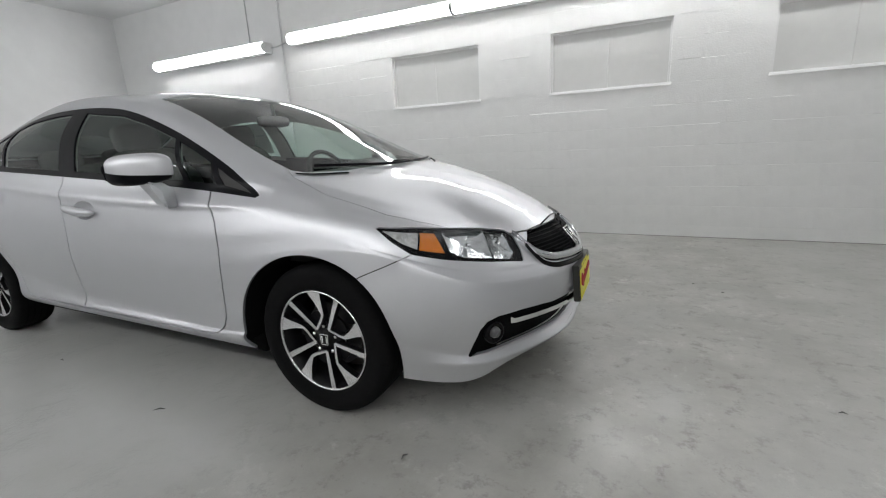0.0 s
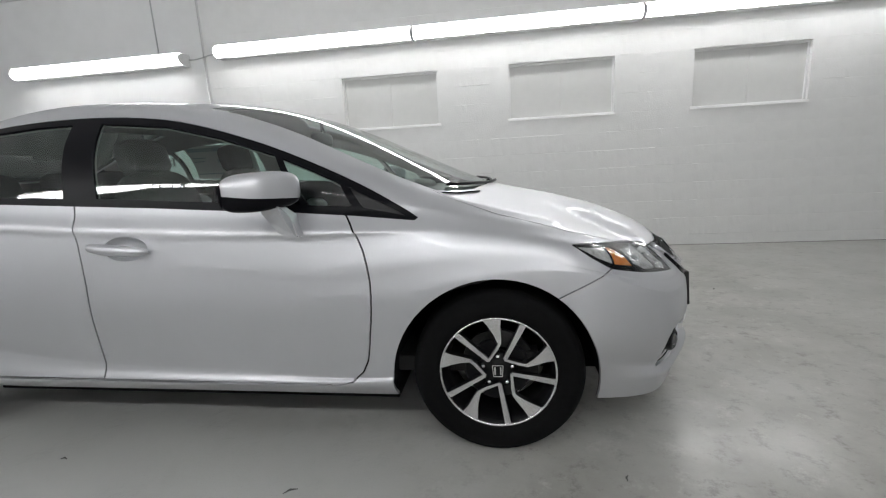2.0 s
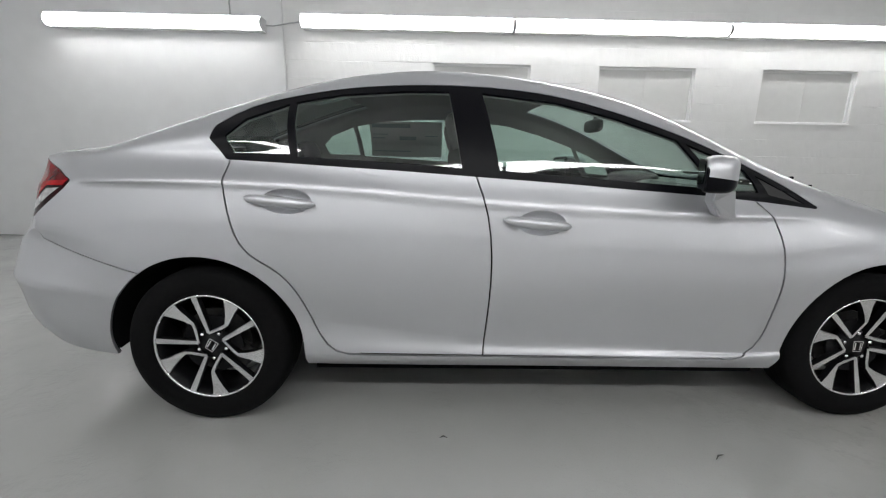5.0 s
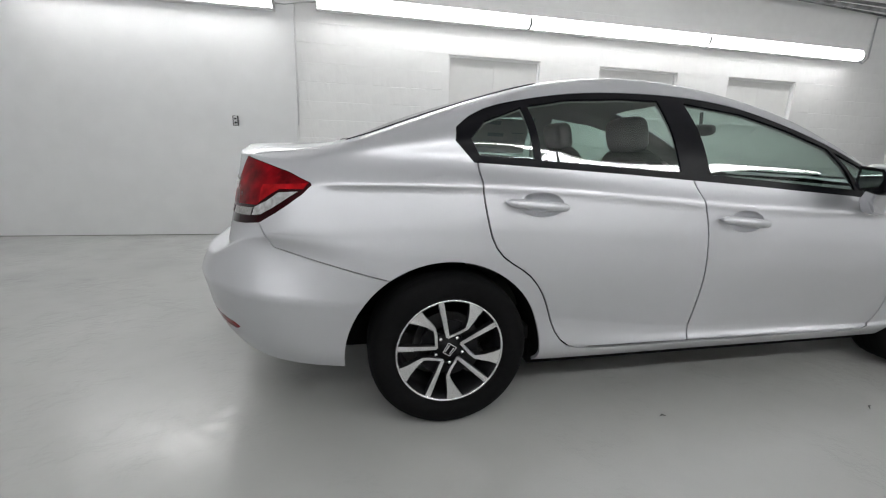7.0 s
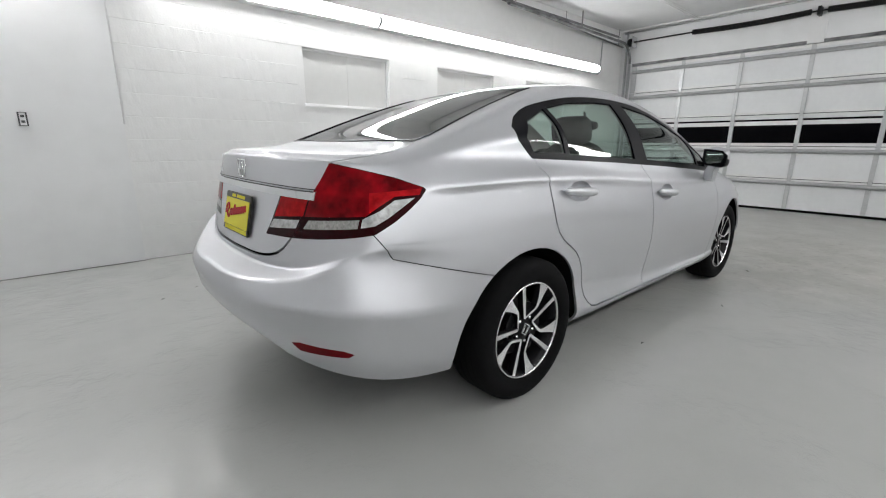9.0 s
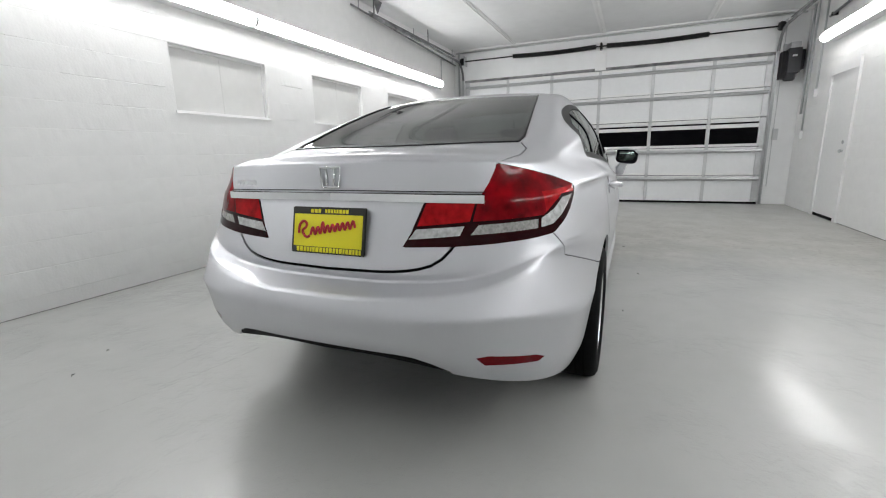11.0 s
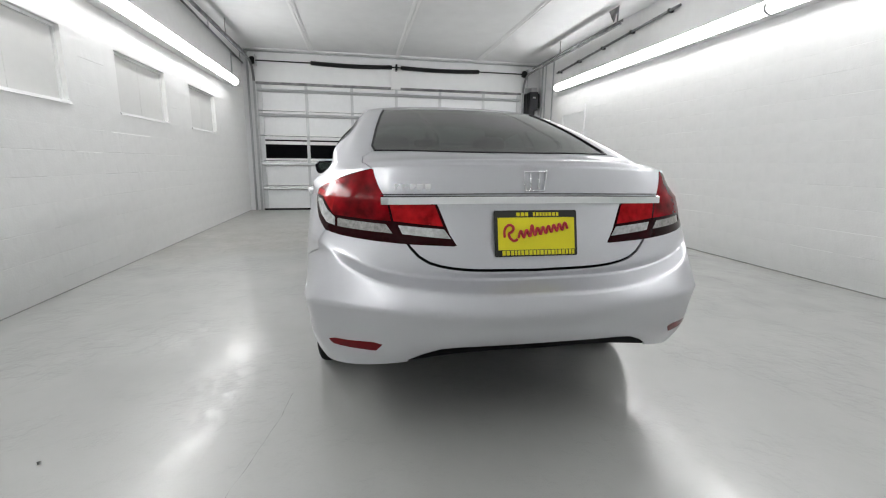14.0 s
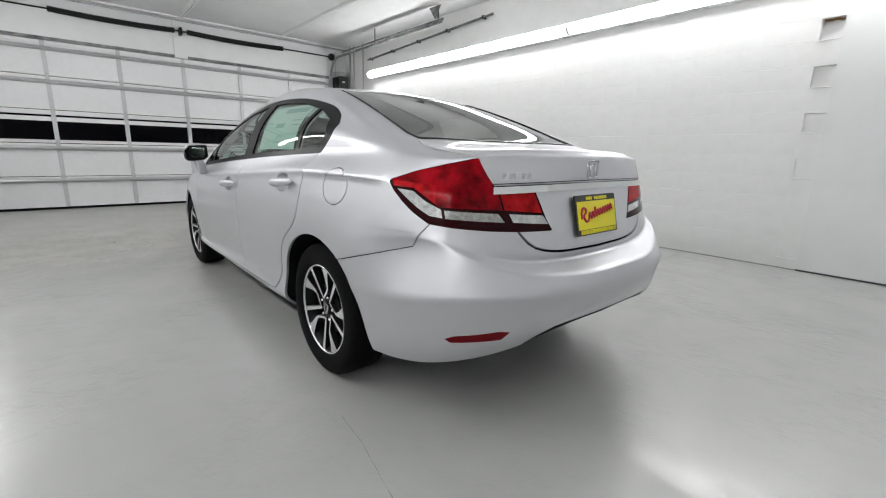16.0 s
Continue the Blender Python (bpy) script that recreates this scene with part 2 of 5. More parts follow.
def tube_along(bm, pts, r, n=10, caps=True):
    """A round bar along a line of points."""
    rings = []
    pts = [Vector(p) for p in pts]
    for k, p in enumerate(pts):
        d = (pts[min(k + 1, len(pts) - 1)] - pts[max(k - 1, 0)]).normalized()
        a = d.orthogonal().normalized() if k == 0 else (last - last.project(d)).normalized()
        last = a
        c = d.cross(a)
        rr = r[k] if isinstance(r, (list, tuple)) else r
        rings.append([bm.verts.new(p + rr * (math.cos(t) * a + math.sin(t) * c)) for t in (2 * math.pi * i / n for i in range(n))])
    for q, w in zip(rings, rings[1:]):
        for i in range(n):
            bm.faces.new((q[i], q[(i + 1) % n], w[(i + 1) % n], w[i]))
    if caps:
        bm.faces.new(rings[0][::-1])
        bm.faces.new(rings[-1])
    return rings


def prism(bm, poly, axis, a, b):
    """A polygon in the two other axes, drawn out along an axis from a to b."""
    def at(p, t):
        q = list(p)
        q.insert(axis, t)
        return bm.verts.new(q)
    lo, hi = [at(p, a) for p in poly], [at(p, b) for p in poly]
    bm.faces.new(lo)
    bm.faces.new(hi[::-1])
    for k in range(len(poly)):
        j = (k + 1) % len(poly)
        bm.faces.new((lo[j], lo[k], hi[k], hi[j]))
    bmesh.ops.recalc_face_normals(bm, faces=bm.faces)


# ---- the garage ----
X0, X1, Y0, Y1, TOP = -5.9, 6.56, -3.62, 2.97, 3.36
WINS = [(-0.50, 0.65), (1.46, 2.61), (3.415, 4.555)]
WZ0, WZ1 = 1.52, 2.117
DOOR_Y0, DOOR_Y1, DOOR_TOP = -3.16, 2.69, 2.66


def structure(name, bm, mat, label, category):
    return tagged(part(name, bm, mat), label, category, kind="structure")


structure("floor", boxes((X0 - 0.3, X1 + 0.3, Y0 - 0.3, Y1 + 0.3, -0.2, 0.0)), M_FLOOR, "glossy pale grey painted concrete floor with scuffs", "floor")
structure("ceiling", boxes((X0 - 0.3, X1 + 0.3, Y0 - 0.3, Y1 + 0.3, TOP, TOP + 0.2)), M_CEIL, "white painted smooth ceiling with a batten on it", "ceiling")

# the block wall with three filled-in window openings
bm = bmesh.new()
xs = [-2.22] + [v for w in WINS for v in w] + [X1 + 0.3]
for k in range(0, len(xs) - 1):
    if k % 2 == 0:
        box(bm, xs[k], xs[k + 1], Y1, Y1 + 0.25, WZ0, WZ1)
box(bm, -2.22, X1 + 0.3, Y1, Y1 + 0.25, 0, WZ0)
box(bm, -2.22, X1 + 0.3, Y1, Y1 + 0.25, WZ1, TOP)
wall_left = structure("wall_north", bm, M_WALL, "white painted concrete block wall with uneven filled joints", "wall")
structure("wall_north_end", boxes((X0 - 0.3, -2.22, Y1 - 0.03, Y1 + 0.25, 0, TOP)), M_PLASTER, "smooth white plastered stretch of wall with a pale column", "wall")
structure("wall_west", boxes((X0 - 0.25, X0, Y0, Y1 - 0.03, 0, TOP)), M_PLASTER, "smooth white plastered end wall", "wall")
bm = boxes((-2.14, X1 + 0.3, Y0 - 0.25, Y0, 0, TOP), (-2.30, -2.14, Y0 - 0.25, Y0 - 0.08, 0, TOP))
# broken block ends beside the plaster leave shallow holes
HOLES = [(0.10, 0.22, 0.012), (0.88, 1.06, 0.018), (1.30, 1.475, 0.028), (1.70, 1.885, 0.05), (2.10, 2.285, 0.075)]
z = 0.0
for z0, z1, deep in HOLES + [(TOP, TOP, 0)]:
    box(bm, -2.30, -2.14, Y0 - 0.079, Y0, z, z0)
    if deep:
        box(bm, -2.30, -2.14, Y0 - 0.079, Y0 - deep, z0, z1)
    z = z1
wall_right = structure("wall_south", bm, M_WALL, "white painted block wall with rough patched joints", "wall")
structure("wall_south_end", boxes((X0 - 0.3, -2.30, Y0 - 0.25, Y0 + 0.02, 0, TOP)), M_PLASTER, "smooth white plastered stretch of wall", "wall")
bm = boxes((X1, X1 + 0.25, Y0, DOOR_Y0, 0, TOP), (X1, X1 + 0.25, DOOR_Y1, Y1, 0, TOP), (X1, X1 + 0.25, DOOR_Y0, DOOR_Y1, DOOR_TOP, TOP))
structure("wall_east", bm, M_PLASTER, "white wall round the wide garage door", "wall")

for k, (a, b) in enumerate(WINS):
    w = empty(f"window_{k + 1}", (a + b) / 2, Y1 + 0.08, WZ0, "filled-in window opening with two white boards and a white sill", "window", kind="structure")
    inv = Matrix.Translation(-w.location)

    def put(bm):
        bmesh.ops.transform(bm, matrix=inv, verts=bm.verts)
        return bm
    m = (a + b) / 2
    for pa, pb in ((a, m - 0.001), (m + 0.001, b)):
        part("pane", put(boxes((pa, pb, Y1 + 0.055, Y1 + 0.08, WZ0, WZ1))), M_BOARD, w, bevel=0.001)
    bm = boxes((a, a + 0.02, Y1 + 0.035, Y1 + 0.055, WZ0, WZ1), (b - 0.02, b, Y1 + 0.035, Y1 + 0.055, WZ0, WZ1), (a + 0.02, b - 0.02, Y1 + 0.035, Y1 + 0.055, WZ1 - 0.022, WZ1))
    part("frame", put(bm), M_WHITETRIM, w)
    bm = bmesh.new()
    prism(bm, [(Y1 + 0.055, WZ0 + 0.016), (Y1 - 0.004, WZ0 + 0.010), (Y1 - 0.013, WZ0 - 0.018), (Y1 + 0.055, WZ0 - 0.018)], 0, a - 0.012, b + 0.012)
    part("sill", put(bm), M_WHITETRIM, w)


# strip lights: a white channel with a glowing wrap-round diffuser
def strip_light(x0, x1, y, side, z=2.50):
    ob = empty("strip_light", (x0 + x1) / 2, y, z, "long fluorescent strip light glowing white on the wall", "light fixture", "strip lights along the walls")
    half = (x1 - x0) / 2 - 0.008
    prof = [(-0.085, 0.062), (-0.12, 0.06), (-0.15, 0.045), (-0.168, 0.02), (-0.172, 0.0), (-0.168, -0.02), (-0.15, -0.045), (-0.12, -0.06), (-0.085, -0.062)]
    prof = [(p * side, q) for p, q in prof]
    bm = bmesh.new()
    prism(bm, prof, 0, -half + 0.012, half - 0.012)
    part("diffuser", bm, M_TUBE, ob)
    for s in (-1, 1):
        bm = bmesh.new()
        prism(bm, [(p * 1.01, q * 1.02) for p, q in prof], 0, s * half, s * (half - 0.012))
        part("end_cap", bm, M_WHITETRIM, ob)
    part("channel", boxes((-half, half, *sorted((0.03 * side, -0.100 * side)), -0.066, 0.066)), M_WHITETRIM, ob, bevel=0.004)
    part("hood", boxes((-half, half, *sorted((0.03 * side, -0.150 * side)), 0.064, 0.071)), M_WHITETRIM, ob)
    return ob


for a, b, z in ((-4.77, -2.39, 2.455), (-1.985, 0.41, 2.5), (0.41, 2.85, 2.5), (2.85, 5.40, 2.5)):
    strip_light(a, b, Y1 - (0.066 if a < -2.22 else 0.036), 1, z)
for k in range(4):
    strip_light(5.28 - 2.44 * (k + 1), 5.28 - 2.44 * k, Y0 + 0.036, -1, 2.63)


# ---- the car ----
from mathutils.bvhtree import BVHTree

CAR = empty("sedan_car", 0, 0, 0, "clean silver four-door sedan parked on the grey floor", "car")


def spline(t, p, s):
    """Natural cubic spline through p at t, taken at s."""
    t, p, s = np.asarray(t, float), np.asarray(p, float), np.asarray(s, float)
    n = len(t)
    h = np.diff(t)
    a, r = np.eye(n), np.zeros((n,) + p.shape[1:])
    for i in range(1, n - 1):
        a[i, i - 1], a[i, i], a[i, i + 1] = h[i - 1], 2 * (h[i - 1] + h[i]), h[i]
        r[i] = 6 * ((p[i + 1] - p[i]) / h[i] - (p[i] - p[i - 1]) / h[i - 1])
    m = np.linalg.solve(a, r.reshape(n, -1)).reshape(r.shape)
    k = np.clip(np.searchsorted(t, s, side="right") - 1, 0, n - 2)
    ex = (slice(None),) + (None,) * (p.ndim - 1)
    hk, da, db = h[k][ex], (t[k + 1] - s)[ex], (s - t[k])[ex]
    return m[k] * da**3 / (6 * hk) + m[k + 1] * db**3 / (6 * hk) + (p[k] / hk - m[k] * hk / 6) * da + (p[k + 1] / hk - m[k + 1] * hk / 6) * db


# character lines of one half, from the front's middle round the side to the rear's middle, lowest first
LINES = [
    # lower edge
    [(2.185, 0, .245), (2.165, -.28, .243), (2.025, -.54, .222), (1.915, -.69, .195), (1.685, -.782, .212), (1.335, -.80, .22), (.9, -.81, .225), (.4, -.81, .225),
     (-.25, -.81, .225), (-.8, -.81, .225), (-1.335, -.81, .235), (-1.73, -.80, .255), (-2.0, -.735, .29), (-2.17, -.55, .340), (-2.25, -.28, .392), (-2.265, 0, .398)],
    # sill top, lower bumper
    [(2.20, 0, .258), (2.178, -.28, .256), (2.042, -.54, .252), (1.925, -.70, .27), (1.68, -.797, .285), (1.335, -.835, .29), (.9, -.858, .285), (.4, -.866, .285),
     (-.25, -.867, .285), (-.8, -.866, .285), (-1.335, -.845, .30), (-1.74, -.828, .335), (-2.03, -.775, .38), (-2.205, -.575, .415), (-2.30, -.28, .455), (-2.315, 0, .46)],
    [(2.22, 0, .40), (2.168, -.28, .40), (2.062, -.54, .41), (1.93, -.705, .42), (1.67, -.82, .44), (1.335, -.852, .42), (.9, -.852, .335), (.4, -.852, .340),
     (-.25, -.853, .362), (-.8, -.857, .425), (-1.335, -.864, .49), (-1.75, -.858, .528), (-2.045, -.805, .556), (-2.232, -.60, .572), (-2.322, -.28, .553), (-2.338, 0, .548)],
    [(2.222, 0, .51), (2.164, -.28, .522), (2.050, -.525, .546), (1.918, -.685, .582), (1.70, -.783, .658), (1.335, -.848, .66), (.9, -.872, .58), (.4, -.878, .57),
     (-.25, -.880, .57), (-.8, -.880, .585), (-1.335, -.876, .64), (-1.75, -.838, .685), (-2.045, -.738, .728), (-2.190, -.590, .664), (-2.302, -.28, .624), (-2.320, 0, .622)],
    [(2.19, 0, .605), (2.125, -.28, .59), (2.02, -.50, .595), (1.86, -.685, .635), (1.63, -.785, .705), (1.335, -.825, .765), (.9, -.858, .74), (.4, -.868, .74),
     (-.25, -.872, .76), (-.8, -.873, .79), (-1.335, -.867, .81), (-1.75, -.828, .79), (-1.985, -.765, .785), (-2.120, -.58, .775), (-2.186, -.28, .750), (-2.198, 0, .745)],
    # shoulder crease, lamps
    [(2.135, 0, .66), (2.065, -.28, .655), (1.945, -.46, .665), (1.80, -.65, .715), (1.58, -.757, .78), (1.335, -.795, .82), (.9, -.832, .84), (.4, -.850, .845),
     (-.25, -.856, .875), (-.8, -.852, .915), (-1.335, -.845, .94), (-1.74, -.797, .94), (-1.95, -.742, .925), (-2.09, -.57, .92), (-2.145, -.28, .915), (-2.155, 0, .915)],
    # belt, hood edge, deck edge
    [(2.075, 0, .705), (2.0, -.28, .70), (1.87, -.43, .715), (1.725, -.60, .77), (1.52, -.69, .83), (1.30, -.735, .875), (.92, -.772, .91), (.4, -.795, .946),
     (-.25, -.802, .985), (-.8, -.797, 1.012), (-1.30, -.765, 1.035), (-1.70, -.735, 1.03), (-1.89, -.685, 1.025), (-2.05, -.575, 1.036), (-2.13, -.28, 1.048), (-2.15, 0, 1.05)],
    # roof rail, pillars
    [(1.99, 0, .76), (1.92, -.27, .755), (1.78, -.39, .77), (1.625, -.53, .825), (1.43, -.62, .88), (1.24, -.665, .925), (.93, -.72, .99), (.45, -.665, 1.19),
     (-.25, -.605, 1.343), (-.78, -.612, 1.325), (-1.24, -.665, 1.20), (-1.62, -.675, 1.105), (-1.83, -.62, 1.063), (-2.0, -.53, 1.058), (-2.10, -.27, 1.068), (-2.12, 0, 1.07)],
    [(1.86, 0, .82), (1.80, -.25, .815), (1.67, -.35, .83), (1.52, -.45, .875), (1.32, -.55, .92), (1.15, -.61, .965), (.84, -.625, 1.08), (.40, -.575, 1.27),
     (-.25, -.52, 1.40), (-.74, -.53, 1.385), (-1.13, -.58, 1.285), (-1.50, -.60, 1.165), (-1.76, -.55, 1.085), (-1.94, -.46, 1.07), (-2.03, -.25, 1.073), (-2.05, 0, 1.075)],
    [(1.73, 0, .865), (1.69, -.18, .862), (1.59, -.23, .88), (1.47, -.28, .91), (1.34, -.33, .94), (1.15, -.36, 1.01), (.80, -.36, 1.17), (.36, -.33, 1.345),
     (-.25, -.30, 1.427), (-.70, -.30, 1.412), (-1.05, -.33, 1.335), (-1.44, -.35, 1.205), (-1.67, -.33, 1.115), (-1.83, -.29, 1.083), (-1.95, -.16, 1.078), (-1.98, 0, 1.078)],
    [(1.60, 0, .90), (1.57, 0, .908), (1.51, 0, .922), (1.43, 0, .939), (1.32, 0, .968), (1.14, 0, 1.038), (.79, 0, 1.197), (.33, 0, 1.37),
     (-.25, 0, 1.435), (-.69, 0, 1.42), (-1.02, 0, 1.353), (-1.42, 0, 1.222), (-1.64, 0, 1.13), (-1.77, 0, 1.09), (-1.86, 0, 1.082), (-1.91, 0, 1.081)],
]
# the side glass curves outward between belt and rail
BULGE = [0, 0, 0, 0, 0, 0, .010, .025, .033, .033, .026, .008, .003, 0, 0, 0]
LINES.insert(7, [((a[0] + b[0]) / 2, (a[1] + b[1]) / 2 - w, (a[2] + b[2]) / 2 + w * .3) for a, b, w in zip(LINES[6], LINES[7], BULGE)])
# the ledge between bumper and lid
LEDGE = {13: (-2.140, -.578, .692), 14: (-2.196, -.28, .654), 15: (-2.205, 0, .650)}
LINES.insert(4, [LEDGE.get(k, ((a[0] + b[0]) / 2, (a[1] + b[1]) / 2 - .003 * (a[1] < -.3), (a[2] + b[2]) / 2)) for k, (a, b) in enumerate(zip(LINES[3], LINES[4]))])
STEP = {13: (-2.136, -.576, .716), 14: (-2.203, -.28, .678), 15: (-2.213, 0, .674)}
LINES.insert(5, [STEP.get(k, tuple((c + d) / 2 for c, d in zip(a, b))) for k, (a, b) in enumerate(zip(LINES[4], LINES[5]))])
# the lip along the front bumper's foot stands proud of the face above it
LIP = {0: (2.165, 0, .286), 1: (2.140, -.28, .284), 2: (2.028, -.532, .285), 3: (1.912, -.688, .298)}
LINES.insert(2, [LIP.get(k, tuple((c + d) / 2 for c, d in zip(a, b))) for k, (a, b) in enumerate(zip(LINES[1], LINES[2]))])
# above the shoulder crease the side stands nearly upright, then leans in to the belt
FLANK = {6: .022, 7: .034, 8: .036, 9: .034, 10: .030, 11: .022}
LINES.insert(9, [(a[0], a[1] + .006, a[2] + FLANK[k]) if k in FLANK else tuple((c + d) / 2 for c, d in zip(a, b)) for k, (a, b) in enumerate(zip(LINES[8], LINES[9]))])
# lines along which the surface breaks: at the front, along the sides, across the rear
CREASES = ((1, 2, 4), (3, 8), (3, 4, 5, 6, 7, 8, 10), (4, 5, 6, 7, 8, 10))
NU = 190


def body_grid():
    p = np.array(LINES, float)
    du = np.linalg.norm(np.diff(p, axis=1), axis=2).mean(0)
    tu = np.r_[0, np.cumsum(np.sqrt(du))]
    dv = np.linalg.norm(np.diff(p, axis=0), axis=2).mean(1)
    tv = np.r_[0, np.cumsum(np.sqrt(dv))]
    q = spline(tu, p.transpose(1, 0, 2), np.linspace(0, tu[-1], NU))
    q = q.transpose(1, 0, 2)
    cuts, at = (0, 1, 2, 3, 4, 5, 6, 7, 8, 9, 10, len(LINES) - 1), [np.zeros(1)]
    for a, b in zip(cuts, cuts[1:]):
        at.append(np.linspace(tv[a], tv[b], max(3, round((tv[b] - tv[a]) / tv[-1] * 104)) + 1)[1:])
    at = np.concatenate(at)

    def broken(lines):
        ends, rows = (0, *lines, len(LINES) - 1), []
        for a, b in zip(ends, ends[1:]):
            s = at[(at > tv[a] + 1e-9) & (at <= tv[b] + 1e-9)]
            rows.append(spline(tv[a : b + 1], q[a : b + 1], np.r_[0.0, s] if a == 0 else s))
        return np.concatenate(rows)

    def grade(v):
        return np.clip(v, 0, 1)[None, :, None]
    x, y = q[3, :, 0], abs(q[3, :, 1])
    front, side = grade((x - 1.60) / 0.12), grade((1.15 - x) / 0.8)
    rear = grade((0.83 - y) / 0.12) * (x < -1.8)[None, :, None]
    at_front, at_side, at_corner, at_middle = (broken(c) for c in CREASES)
    middle = grade((0.62 - y) / 0.25)
    at_rear = middle * at_middle + (1 - middle) * at_corner
    g = front * at_front + (1 - front) * (side * ((1 - rear) * at_side + rear * at_rear) + (1 - side) * broken(()))
    g[:, 0, 1] = g[:, -1, 1] = 0
    g[-1, :, 1] = 0
    g[..., 1] = np.minimum(g[..., 1], 0)
    return g


def inside(poly, x, y):
    hit = False
    for (x0, y0), (x1, y1) in zip(poly, poly[1:] + poly[:1]):
        if (y0 > y) != (y1 > y) and x < (x1 - x0) * (y - y0) / (y1 - y0) + x0:
            hit = not hit
    return hit


def away(line, x, y):
    best = 9.0
    for (x0, y0), (x1, y1) in zip(line, line[1:]):
        dx, dy = x1 - x0, y1 - y0
        t = max(0, min(1, ((x - x0) * dx + (y - y0) * dy) / (dx * dx + dy * dy + 1e-12)))
        best = min(best, math.hypot(x - x0 - t * dx, y - y0 - t * dy))
    return best


class View:
    """A direction to draw outlines from: two axes and what it may touch."""
    def __init__(self, e1, e2, ok):
        self.e1, self.e2, self.ok = Vector(e1).normalized(), Vector(e2).normalized(), ok
        self.d = self.e1.cross(self.e2)

    def of(self, p):
        return self.e1.dot(p), self.e2.dot(p)


R2 = math.sqrt(0.5)
SIDE = View((1, 0, 0), (0, 0, 1), lambda c, n: n.y < -0.25 and c.y < -0.5)
ABOVE = View((1, 0, 0), (0, 1, 0), lambda c, n: n.z > 0.15 and c.z > 0.68)
FRONT = View((0, 1, 0), (0, 0, 1), lambda c, n: c.x > 1.5 and n.x > 0.2)
REAR = View((0, 1, 0), (0, 0, 1), lambda c, n: c.x < -1.9 and n.x < -0.15)
LAMPF = View((0.77, 0.64, 0), (0, 0, 1), lambda c, n: c.x > 1.5 and c.y < -0.25 and 0.45 < c.z < 0.85)
LAMPR = View((R2, -R2, 0), (0, 0, 1), lambda c, n: c.x < -1.7 and c.y < -0.2 and 0.7 < c.z < 1.1)


def ellipse(cx, cy, rx, ry, n=60, a0=0.0, a1=2 * math.pi):
    return [(cx + rx * math.cos(a0 + (a1 - a0) * k / n), cy + ry * math.sin(a0 + (a1 - a0) * k / n)) for k in range(n)]


def rounded(poly, r=0.3, times=2):
    """Cuts the corners of a polygon."""
    for _ in range(times):
        q = []
        for a, b in zip(poly, poly[1:] + poly[:1]):
            q += [(a[0] + (b[0] - a[0]) * r * 0.8, a[1] + (b[1] - a[1]) * r * 0.8), (b[0] - (b[0] - a[0]) * r * 0.8, b[1] - (b[1] - a[1]) * r * 0.8)]
        poly = q
    return poly


def smooth_line(pts, n=24):
    t = np.r_[0, np.cumsum(np.hypot(*np.diff(np.array(pts), axis=0).T))]
    return [tuple(map(float, p)) for p in spline(t, np.array(pts), np.linspace(0, t[-1], n))]


DLO_TOP = smooth_line([(-1.245, 1.06), (-1.30, 1.135), (-1.235, 1.205), (-1.03, 1.28), (-.81, 1.318), (-.55, 1.337), (-.25, 1.336), (.06, 1.302), (.29, 1.243), (.52, 1.165), (.76, 1.062), (.95, .965), (1.068, .893)], 40)
DLO_LOW = [(1.055, .884), (.84, .908), (.6, .93), (.28, .951), (.06, .967), (-.24, .985), (-.59, 1.006), (-1.0, 1.026), (-1.225, 1.036)]
DLO = DLO_TOP + DLO_LOW
REAR_QUARTER = [(-1.20, 1.062), (-1.235, 1.125), (-1.17, 1.195), (-1.012, 1.255), (-.985, 1.058)]
REAR_GLASS = [(-.955, 1.052), (-.985, 1.262), (-.81, 1.295), (-.55, 1.312), (-.385, 1.313), (-.335, 1.02)]
FRONT_GLASS = [(-.19, 1.013), (-.255, 1.31), (.05, 1.278), (.28, 1.22), (.515, 1.142), (.635, .957)]
FRONT_QUARTER = [(.665, .953), (.548, 1.128), (.66, 1.082), (.775, 1.028), (.825, .942)]
CORNER_CAP = [(.868, .935), (.815, 1.01), (.93, .95), (1.02, .902)]
DOOR_LINE_REAR = smooth_line([(-1.21, 1.045), (-1.208, .94), (-1.19, .84), (-1.16, .745), (-1.115, .69), (-1.03, .635), (-.955, .55), (-.905, .44), (-.86, .35), (-.80, .303), (-.72, .297)], 22) + [(.70, .288)] + smooth_line([(.70, .288), (.79, .295), (.845, .34), (.88, .46), (.90, .60), (.892, .74), (.862, .83), (.80, .92)], 16)
DOOR_LINE_MID = smooth_line([(-.285, 1.0), (-.245, .88), (-.222, .73), (-.222, .55), (-.24, .29)], 10)
ARCH_F = ellipse(1.325, .29, .372, .392)
ARCH_R = ellipse(-1.325, .29, .388, .392)
WINDSHIELD = [(1.30, .02), (1.29, -.2), (1.245, -.42), (1.165, -.575), (1.11, -.615), (.95, -.605), (.70, -.575), (.40, -.535), (.14, -.485), (.20, -.25), (.215, .02)]
REAR_WINDOW = [(-.93, .02), (-.915, -.25), (-.88, -.460), (-1.05, -.487), (-1.40, -.532), (-1.62, -.556), (-1.678, -.545), (-1.690, -.40), (-1.705, -.2), (-1.71, .02)]
REAR_SEAL = [(-.95, -.440), (-.88, -.468), (-1.05, -.494), (-1.40, -.539), (-1.62, -.564), (-1.690, -.554), (-1.701, -.40), (-1.716, -.2), (-1.721, .02), (-1.6, .02)]
HOOD_LINE = [(1.965, -.36), (1.84, -.50), (1.70, -.62), (1.60, -.668), (1.35, -.69), (1.15, -.655), (1.10, -.625)]
HOOD_FRONT = [(2.07, .02), (2.06, -.143), (2.03, -.262), (1.985, -.335), (1.965, -.36)]
